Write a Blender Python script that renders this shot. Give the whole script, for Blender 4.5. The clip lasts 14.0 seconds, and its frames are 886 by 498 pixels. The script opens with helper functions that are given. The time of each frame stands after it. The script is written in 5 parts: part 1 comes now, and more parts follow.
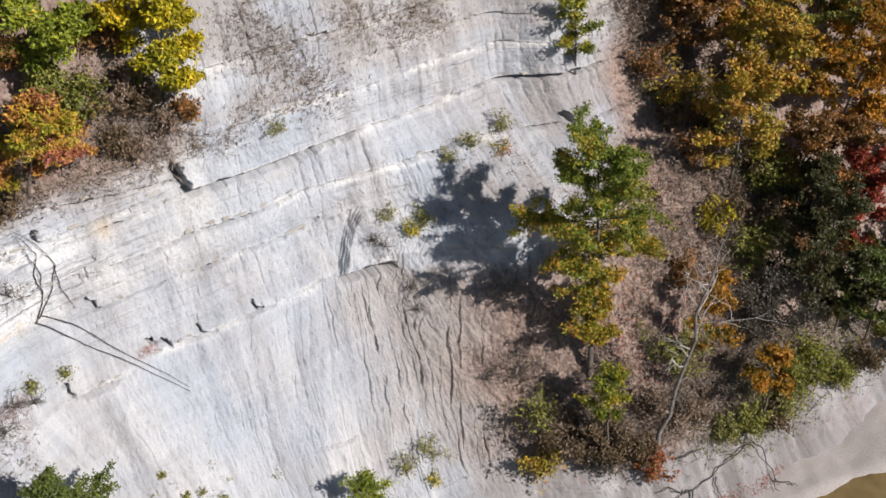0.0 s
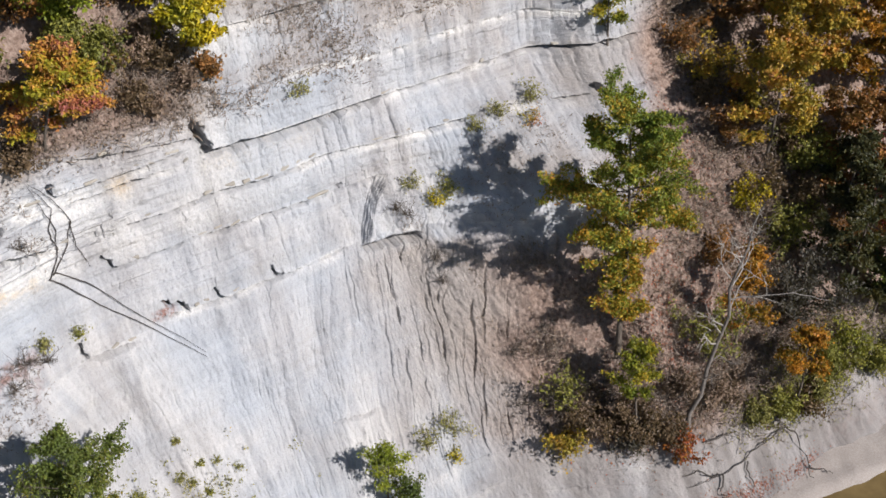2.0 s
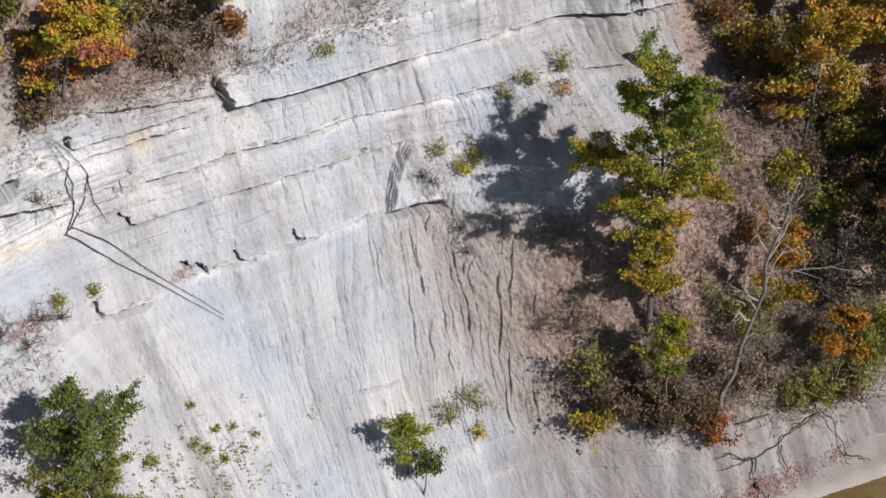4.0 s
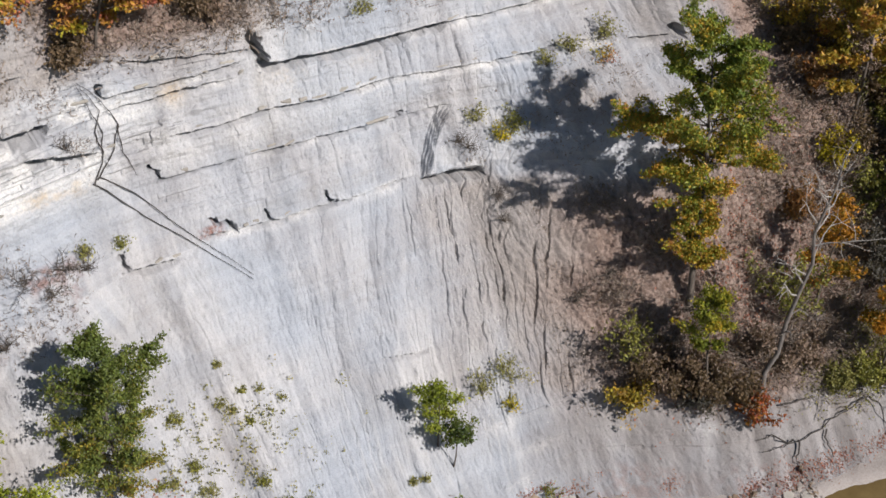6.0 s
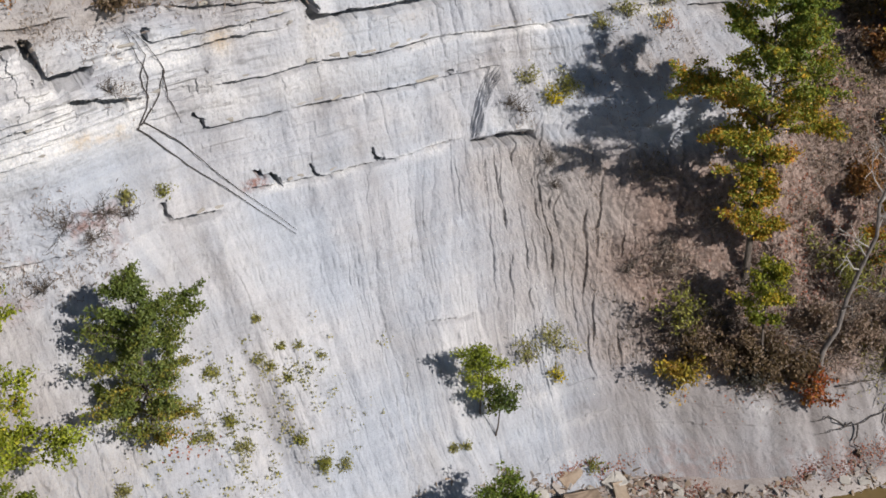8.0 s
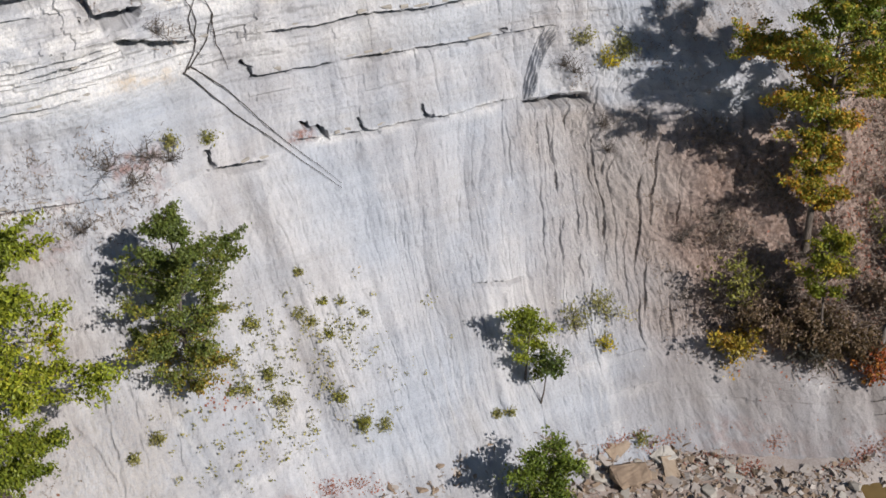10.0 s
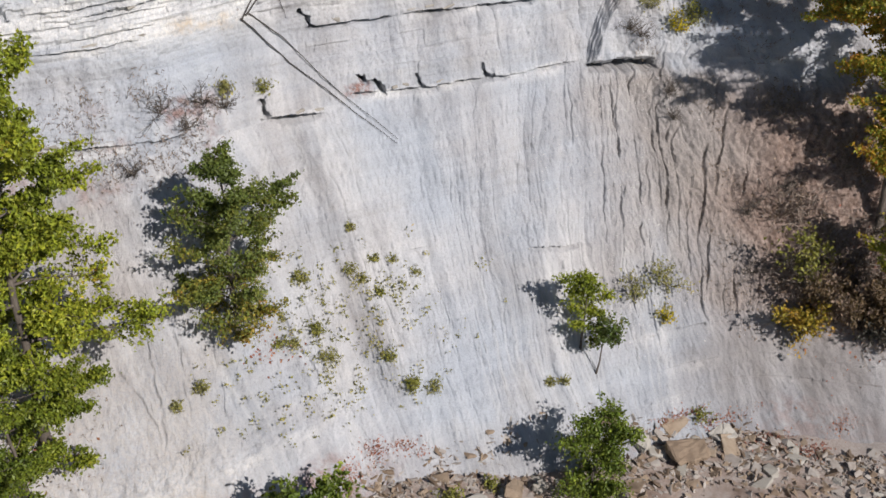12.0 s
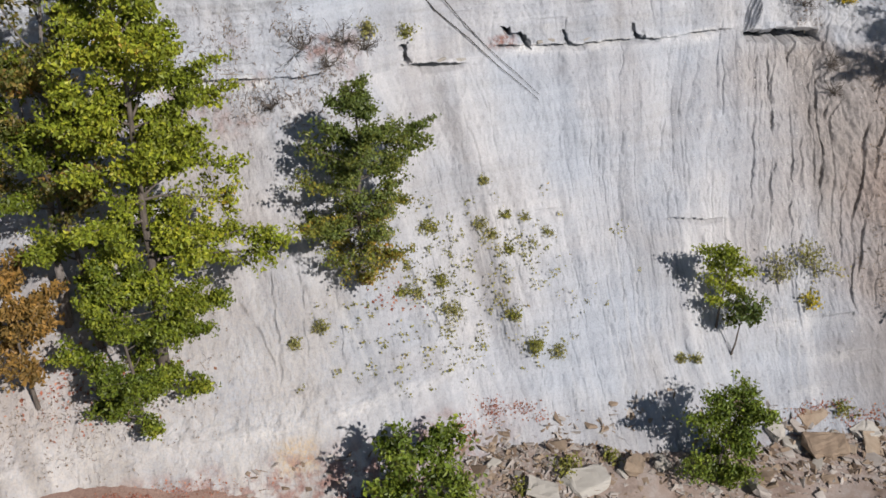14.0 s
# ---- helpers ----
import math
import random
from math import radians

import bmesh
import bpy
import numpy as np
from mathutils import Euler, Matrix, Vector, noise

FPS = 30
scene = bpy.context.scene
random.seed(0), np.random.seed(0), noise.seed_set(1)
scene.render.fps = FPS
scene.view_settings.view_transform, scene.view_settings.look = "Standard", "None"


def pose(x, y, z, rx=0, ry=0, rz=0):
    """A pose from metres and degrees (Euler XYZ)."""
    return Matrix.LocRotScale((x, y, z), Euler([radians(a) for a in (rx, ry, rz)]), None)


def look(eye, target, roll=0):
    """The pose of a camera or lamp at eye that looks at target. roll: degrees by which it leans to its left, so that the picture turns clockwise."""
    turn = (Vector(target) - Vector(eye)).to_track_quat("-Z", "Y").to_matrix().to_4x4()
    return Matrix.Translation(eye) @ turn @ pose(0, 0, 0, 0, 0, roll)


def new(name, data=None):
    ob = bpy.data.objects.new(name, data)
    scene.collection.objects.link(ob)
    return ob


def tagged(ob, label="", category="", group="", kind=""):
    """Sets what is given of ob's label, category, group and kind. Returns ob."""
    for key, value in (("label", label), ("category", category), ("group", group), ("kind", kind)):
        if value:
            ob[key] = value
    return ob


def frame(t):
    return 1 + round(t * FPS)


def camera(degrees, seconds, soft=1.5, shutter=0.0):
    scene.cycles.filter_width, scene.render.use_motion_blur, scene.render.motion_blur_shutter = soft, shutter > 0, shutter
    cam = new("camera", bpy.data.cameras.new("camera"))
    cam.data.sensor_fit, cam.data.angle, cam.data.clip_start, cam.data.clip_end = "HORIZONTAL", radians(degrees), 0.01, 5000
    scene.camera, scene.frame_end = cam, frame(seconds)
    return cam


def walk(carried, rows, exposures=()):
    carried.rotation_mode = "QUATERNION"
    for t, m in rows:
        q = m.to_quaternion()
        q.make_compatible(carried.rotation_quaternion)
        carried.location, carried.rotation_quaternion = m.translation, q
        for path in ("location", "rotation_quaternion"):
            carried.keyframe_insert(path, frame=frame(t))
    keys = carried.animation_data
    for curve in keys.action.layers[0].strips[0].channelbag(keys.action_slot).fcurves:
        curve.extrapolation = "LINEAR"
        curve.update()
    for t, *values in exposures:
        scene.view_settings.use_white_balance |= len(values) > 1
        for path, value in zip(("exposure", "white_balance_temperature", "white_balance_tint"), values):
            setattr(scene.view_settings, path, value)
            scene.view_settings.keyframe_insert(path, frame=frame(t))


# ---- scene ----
cam = camera(43.9, 14.0, soft=1.6)
METRES, EYE, TILT, LEAN, TURN = 14.0, 34.6, -37.5, 0.0, -38.0
ROWS = [
    (0.0, 0.0, 0.0, 0.0, 0.0, 0.0, -0.0),
    (0.5, -0.0001, 0.0212, -0.0307, 0.25, 0.2, -0.17),
    (1.0, 0.0, 0.042, -0.0586, 0.63, 0.34, -0.46),
    (1.5, 0.0009, 0.0627, -0.0899, 1.0, 0.56, -0.67),
    (2.0, 0.0011, 0.0838, -0.1195, 1.32, 0.77, -0.93),
    (2.5, 0.0017, 0.1049, -0.1485, 1.66, 0.95, -1.21),
    (3.0, 0.0025, 0.1256, -0.177, 2.0, 1.12, -1.48),
    (5.5, 0.0006, 0.2264, -0.3253, 3.86, 2.07, -2.88),
    (6.0, -0.0014, 0.2467, -0.3578, 4.35, 2.28, -3.28),
    (6.5, -0.0007, 0.2668, -0.3892, 4.97, 2.45, -3.73),
    (7.0, -0.0009, 0.2863, -0.419, 5.56, 2.6, -4.17),
    (7.5, -0.0004, 0.3056, -0.4495, 6.12, 2.76, -4.56),
    (8.0, -0.0016, 0.3247, -0.4791, 6.68, 2.89, -5.01),
    (10.5, -0.0102, 0.4233, -0.6286, 9.41, 3.58, -7.16),
    (11.0, -0.0105, 0.4435, -0.6567, 10.01, 3.72, -7.61),
    (11.5, -0.0115, 0.4635, -0.6852, 10.72, 3.84, -8.12),
    (12.0, -0.0112, 0.4829, -0.7118, 11.55, 3.86, -8.74),
    (12.5, -0.0108, 0.5031, -0.7408, 12.59, 3.89, -9.46),
    (13.0, -0.0127, 0.5248, -0.7697, 13.97, 3.86, -10.49),
    (13.5, -0.0139, 0.5456, -0.7963, 15.9, 3.66, -11.87),
    (14.0, -0.0137, 0.5667, -0.8227, 18.13, 3.36, -13.41),
]
walk(cam, [(t, pose(0, 0, EYE, TILT, LEAN, TURN) @ pose(METRES * x, METRES * y, METRES * z, 90 + pitch, roll, yaw)) for t, x, y, z, yaw, pitch, roll in ROWS], [(0.0, 0.36), (3.0, 0.29), (7.5, 0.13), (11.0, 0.10), (14.0, 0.08)])

# ---------------------------------------------------------------- light
SUN_AZ, SUN_EL = 22.0, 36.5
world = bpy.data.worlds.new("sky_world")
scene.world = world
world.use_nodes = True
wn = world.node_tree
wn.nodes.clear()
sky = wn.nodes.new("ShaderNodeTexSky")
sky.sky_type = "NISHITA"
sky.sun_disc = False
sky.sun_elevation = radians(SUN_EL)
sky.sun_rotation = radians(180 - SUN_AZ)
sky.air_density, sky.dust_density, sky.ozone_density = 1.0, 0.3, 1.6
wbg = wn.nodes.new("ShaderNodeBackground")
wbg.inputs["Strength"].default_value = 0.046
wout = wn.nodes.new("ShaderNodeOutputWorld")
wn.links.new(sky.outputs[0], wbg.inputs[0])
wn.links.new(wbg.outputs[0], wout.inputs[0])
sun_data = bpy.data.lights.new("sun", "SUN")
sun_data.energy, sun_data.angle, sun_data.color = 4.6, radians(0.6), (1.0, 0.928, 0.872)
sun = new("sun", sun_data)
sun_way = Vector((math.sin(radians(SUN_AZ)) * math.cos(radians(SUN_EL)), -math.cos(radians(SUN_AZ)) * math.cos(radians(SUN_EL)), math.sin(radians(SUN_EL))))
sun.matrix_world = look(sun_way * 90, (0, 0, 0))


# ---------------------------------------------------------------- noise and the form of the land
def hashed(ix, iy, seed):
    h = (ix.astype(np.int64) * 374761393 + iy.astype(np.int64) * 668265263 + seed * 974711) & 0xFFFFFFFF
    h = ((h ^ (h >> 13)) * 1274126177) & 0xFFFFFFFF
    return ((h ^ (h >> 16)) & 0xFFFFFF) / float(0xFFFFFF)


def vnoise(x, y, seed=0):
    """Smooth value noise, 0 to 1."""
    x, y = np.broadcast_arrays(np.asarray(x, float), np.asarray(y, float))
    ix, iy = np.floor(x), np.floor(y)
    fx, fy = x - ix, y - iy
    fx, fy = fx * fx * (3 - 2 * fx), fy * fy * (3 - 2 * fy)
    a, b = hashed(ix, iy, seed), hashed(ix + 1, iy, seed)
    c, d = hashed(ix, iy + 1, seed), hashed(ix + 1, iy + 1, seed)
    return (a * (1 - fx) + b * fx) * (1 - fy) + (c * (1 - fx) + d * fx) * fy


def fbm(x, y, seed=0, octaves=4):
    """Layered noise, about -1 to 1."""
    s, a, f, n = 0.0, 1.0, 1.0, 0.0
    for k in range(octaves):
        s = s + a * (2 * vnoise(np.asarray(x) * f, np.asarray(y) * f, seed + 17 * k) - 1)
        n, a, f = n + a, a * 0.5, f * 2.03
    return s / n * 1.5


def sstep(a, b, v):
    t = np.clip((np.asarray(v, float) - a) / (b - a), 0, 1)
    return t * t * (3 - 2 * t)


PROFILE_Z = [-3, 0, 1.0, 2.2, 3.0, 4.4, 6.9, 8.5, 10.5, 11.4, 13, 14.7, 18, 24, 32]
PROFILE_Y = [14.0, 19.2, 20.6, 21.9, 22.6, 24.1, 26.2, 27.9, 29.1, 29.3, 30.1, 30.7, 32.6, 37.0, 43.0]


def face(x, z):
    """Where the cliff stands (y) at x along its foot and height z, without its relief."""
    x, z = np.asarray(x, float), np.asarray(z, float)
    hi = sstep(8.5, 13, z)
    y = np.interp(z, PROFILE_Z, PROFILE_Y)
    y = y - 3.7 * sstep(17.5, 25.5, x) * (1 - hi) - 1.5 * sstep(26.2, 28.8, x) * hi
    return y - 1.1 * sstep(8, 2, x) * sstep(14.5, 12.5, z)


def bed(x, y):
    """Height of the creek bed and the rubble apron."""
    x, y = np.asarray(x, float), np.asarray(y, float)
    shore = 16.0 - 0.24 * (x - 22) - 2.2 * np.maximum(0, 22 - x)
    z = -0.3 * sstep(16, 21, x) + 0.75 * sstep(13, 8, x) * sstep(14.5, 19.5, y) + 1.0 * sstep(4, -4, x) * sstep(17, 20.5, y)
    z = z - 0.7 * sstep(0.0, 1.7, shore - y) * sstep(12, 16, x)
    near = sstep(-40, -5, x) * sstep(80, 50, x) * sstep(-10, 5, y)
    return z + near * (0.10 * fbm(x * 0.5, y * 0.5, 71, 3) + 0.03 * fbm(x * 2.5, y * 2.5, 72, 3))


# Bedding ledges: height at x = 14, dip per metre, from x, to x, how far they stand out, height of the step above, depth of the open joint below
LEDGES = [
    (13.02, -0.012, 12.15, 19.5, 0.36, 0.55, 0.50),
    (13.02, -0.012, 19.0, 25.5, 0.16, 0.40, 0.16),
    (13.02, -0.012, 25.0, 33.0, 0.30, 0.45, 0.30),
    (13.90, 0.000, -8.0, 3.55, 0.50, 0.50, 0.50),
    (13.12, 0.000, 3.8, 5.45, 0.50, 0.60, 0.85),
    (10.40, -0.210, 4.2, 6.60, 0.45, 0.30, 0.42),
    (12.96, 0.000, 6.8, 11.8, 0.12, 0.22, 0.14),
    (13.32, 0.012, 5.8, 11.9, 0.12, 0.22, 0.18),
    (13.27, -0.143, 6.8, 12.1, 0.14, 0.22, 0.20),
    (14.25, 0.000, 9.5, 13.5, 0.06, 0.25, 0.04),
    (11.70, -0.012, 8.6, 26.0, 0.16, 0.45, 0.24),
    (11.33, 0.000, -8.0, 3.2, 0.08, 0.25, 0.08),
    (11.95, 0.000, -8.0, 4.2, 0.10, 0.22, 0.06),
    (10.52, -0.020, 10.9, 18.7, 0.18, 0.45, 0.30),
    (10.50, -0.018, 8.0, 10.9, 0.12, 0.35, 0.20),
    (8.62, -0.030, 8.9, 16.6, 0.14, 0.40, 0.20),
    (8.10, -0.070, 6.15, 8.1, 0.30, 0.40, 0.30),
    (8.50, -0.040, -8.0, 3.9, 0.12, 0.30, 0.13),
    (4.45, -0.020, 12.9, 14.9, 0.08, 0.22, 0.14),
    (5.20, 0.000, 9.0, 10.2, 0.03, 0.20, 0.05),
    (2.35, 0.000, -8.0, 7.0, 0.04, 0.16, 0.00),
    (14.60, -0.03, 12.5, 33.0, 0.07, 0.30, 0.08),
    (16.40, -0.01, 13.0, 33.0, 0.10, 0.40, 0.20),
    (15.40, -0.01, 19.0, 33.0, 0.07, 0.30, 0.08),
    (11.35, 0.00, 26.0, 33.0, 0.14, 0.40, 0.25),
    (12.55, 0.020, 0.2, 4.3, 0.14, 0.20, 0.08),
    (12.85, 0.060, 1.6, 5.6, 0.14, 0.18, 0.08),
    (11.60, 0.000, 0.8, 3.9, 0.10, 0.20, 0.05),
    (13.35, 0.000, -2.0, 3.2, 0.16, 0.22, 0.12),
    (14.35, 0.000, 2.0, 5.2, 0.10, 0.25, 0.16),
    (2.05, -0.010, 15.2, 28.0, 0.10, 0.25, 0.00),
    (1.40, -0.010, 16.0, 29.0, 0.08, 0.20, 0.00),
    (0.85, 0.000, 15.0, 30.0, 0.08, 0.18, 0.00),
]


def ledge_height(led, x):
    z0, dip = led[:2]
    jig = np.floor(vnoise(x * 0.55, z0 * 3.1, 5) * 4) / 4 - 0.5
    return z0 + dip * (x - 14) + 0.10 * jig + 0.10 * fbm(x * 0.25, z0, 6, 2) + 0.025 * fbm(x * 2.2, z0, 7, 2)


def rills(x, z):
    """Depth of the narrow gullies that rain has cut down the face."""
    x, z = np.asarray(x, float), np.asarray(z, float)
    out = np.zeros_like(x)
    near = (z > 0.6) & (z < 9.4) & (x > -8) & (x < 33)
    out[near] = low_rills(x[near], z[near])
    near = (z > 8.4) & (z < 19) & (x > 6) & (x < 36)
    out[near] += high_rills(x[near], z[near])
    return out


def high_rills(x, z):
    v = 1 - np.abs(2 * vnoise((x - 0.06 * z + 0.03 * fbm(x * 0.22, z * 0.2, 41, 2)) * 2.6, z * 0.35, 47) - 1)
    w = 1 - np.abs(2 * vnoise((x - 0.10 * z) * 6.5, z * 0.9, 49) - 1)
    patch = np.clip(vnoise(x * 0.6, z * 0.8, 48) * 2.4 - 0.6, 0, 1)
    return sstep(8.4, 9.4, z) * (0.14 + 0.86 * sstep(9, 16, x)) * (0.09 * v ** 7 * patch + 0.030 * w ** 5 * np.clip(vnoise(x * 1.1, z * 1.6, 40) * 2.4 - 0.7, 0, 1))


def run_off(x, z):
    """The coordinate across the lines along which water runs down the face: they draw together towards the foot."""
    warp = 0.35 * fbm(x * 0.22, z * 0.20, 41, 2) + 0.10 * fbm(x * 0.9, z * 0.6, 42, 3) + 0.014 * fbm(x * 3, z * 4, 46, 2)
    fan = np.interp(x, [2, 7, 9.5, 11, 13, 15, 17, 19, 21, 24], [-0.25, -0.20, -0.03, 0.07, 0.14, 0.29, 0.33, 0.42, 0.56, 0.62]) * (z - 5)
    return x + warp - fan


def flutes(x, z, xr):
    """Dense shallow ribs between the deeper rills."""
    patch = np.clip(0.40 + 0.9 * fbm(xr * 0.45, z * 0.22, 141, 2), 0.08, 1)
    g = 0.0
    for f, deep, along, k in ((2.3, 0.075, 0.22, 142), (4.9, 0.045, 0.36, 143), (10.5, 0.013, 0.8, 144)):
        g = g + deep * (1 - np.abs(2 * vnoise(xr * f, z * along, k) - 1)) ** 5
    return g * patch


def low_rills(x, z):
    xr = run_off(x, z)
    low = sstep(9.4, 7.6, z) * sstep(0.6, 2.0, z - 1.0 * sstep(14.0, 17.0, x))
    strong = (0.55 + 0.30 * sstep(11.0, 16.5, x)) * (0.30 + 0.70 * sstep(2, 8.5, x))
    d = np.zeros_like(x)
    soft = 0.55 + 1.25 * sstep(13.5, 17.5, x)
    for f, depth, wide, s in ((0.95, 0.10, 0.046, 43), (1.7, 0.10, 0.042, 44), (2.9, 0.075, 0.038, 45)):
        u = xr * f
        cell = np.floor(u)
        cut = 0.0
        for k in (-1, 0, 1):
            c = cell + k
            mid = c + 0.5 + 0.40 * (2 * vnoise(c * 7.31, z * 0.18, s) - 1) + f * (0.045 * fbm(c * 3.1, z * 2.2, s + 3, 2) + 0.020 * fbm(c * 1.7, z * 9.0, s + 5, 2))
            on = np.clip(3.4 * vnoise(c * 5.77, z * 0.33, s + 1) - 1.35, 0, 1) * np.clip(0.15 + 1.2 * vnoise(c * 2.9, z * 2.8, s + 2), 0, 1) * np.clip(2.6 * vnoise(c * 3.7, z * 1.7, s + 6) - 0.65, 0, 1)
            cut = np.maximum(cut, on * sstep(wide, 0.35 * wide, np.abs(u - mid) / f / (0.55 + 0.9 * vnoise(c * 4.3, z * 2.6, s + 4))))
        d = np.maximum(d, soft * depth * low * strong * cut)
    d = d + low * (0.45 + 0.55 * sstep(1, 8, x)) * (0.8 + 0.5 * sstep(13, 17, x)) * flutes(x, z, xr)
    # single cracks and washed-out lines, from (x, z) to (x, z), half width, depth
    for xa, za, xb, zb, wide, deep in ((1.46, 5.7, 1.32, 3.1, 0.07, 0.12), (2.25, 5.5, 2.05, 3.5, 0.06, 0.10), (0.6, 4.6, 1.25, 3.2, 0.06, 0.10), (3.05, 4.6, 2.85, 2.9, 0.05, 0.09), (5.0, 4.9, 5.7, 3.2, 0.07, 0.12), (6.95, 4.5, 7.55, 2.7, 0.07, 0.12),
                                       (14.0, 2.5, 13.75, 1.0, 0.05, 0.12), (13.3, 2.3, 13.2, 1.2, 0.05, 0.10), (19.0, 7.4, 18.6, 6.2, 0.06, 0.16), (4.4, 5.6, 4.9, 4.9, 0.05, 0.08)):
        lo, hi = min(za, zb), max(za, zb)
        m = (z > lo - 0.2) & (z < hi + 0.2) & (np.abs(x - 0.5 * (xa + xb)) < 0.5 * abs(xb - xa) + 0.4)
        px, pz = x[m], z[m]
        mid = xa + (xb - xa) * np.clip((pz - za) / (zb - za), 0, 1) + 0.09 * fbm(pz * 2.0, xa, 57, 3)
        on = sstep(hi + 0.2, hi - 0.2, pz) * sstep(lo - 0.2, lo + 0.2, pz) * np.clip(2.2 * vnoise(pz * 3.5, xa * 3, 58) - 0.45, 0, 1)
        d[m] = np.maximum(d[m], 0.7 * deep * on * sstep(wide, 0.3 * wide, np.abs(px - mid)))
    return d


def strata(x, z):
    """Bedding layers broken into blocks, each standing a little in or out of the face."""
    zz = z + 0.012 * (x - 14) + 0.10 * fbm(x * 0.25, z * 0.3, 21, 2) + 0.022 * fbm(x * 2.2, z * 2.0, 22, 2)
    xx = x + 0.07 * fbm(x * 3.0, z * 6.0, 26, 2)
    out = 0.0
    for thick, wide, k, share in ((0.40, 1.9, 23, 1.0), (0.17, 0.85, 24, 0.65), (0.075, 0.36, 28, 0.16)):
        i = np.floor(zz / thick)
        j = np.floor(xx / wide * (0.6 + 0.8 * hashed(i, i * 0, k)) + 7 * hashed(i, i * 0 + 1, k))
        out = out + share * (hashed(i, j, k + 1) - 0.5)
    left = 0.17 * sstep(12.4, 9.5, x) * sstep(11.0, 11.4, z) * sstep(14.6, 14.0, z) * np.clip(3.0 * vnoise(x * 0.7, z * 1.5, 27) - 1.1 + 0.25 * sstep(8.0, 6.0, x), 0.06, 1)
    plain = (0.012 + 0.075 * np.clip(1.6 * vnoise(x * 0.35, z * 1.5, 29) - 0.75, 0, 1)) * sstep(8.5, 9.2, z) * sstep(17.5, 16.0, z)
    low = 0.045 * sstep(9.0, 7.0, x) * sstep(-3, 0, x) * sstep(1.7, 2.0, z) * sstep(3.4, 2.8, z) * np.clip(2.0 * vnoise(x * 0.7, z * 1.6, 30) - 0.5, 0, 1)
    crumble = sstep(11.0, 8.0, x) * sstep(10.9, 11.4, z) * sstep(14.4, 13.8, z) * np.clip(2.2 * vnoise(x * 0.6, z * 1.1, 68) - 0.5, 0, 1)
    rag = 0.075 * (np.abs(fbm(x * 2.2, z * 3.4, 69, 4)) - 0.3) + 0.03 * np.floor(4 * vnoise(x * 3.1, z * 4.6, 70)) / 4
    return out * np.maximum(np.maximum(left, plain), low) + crumble * rag


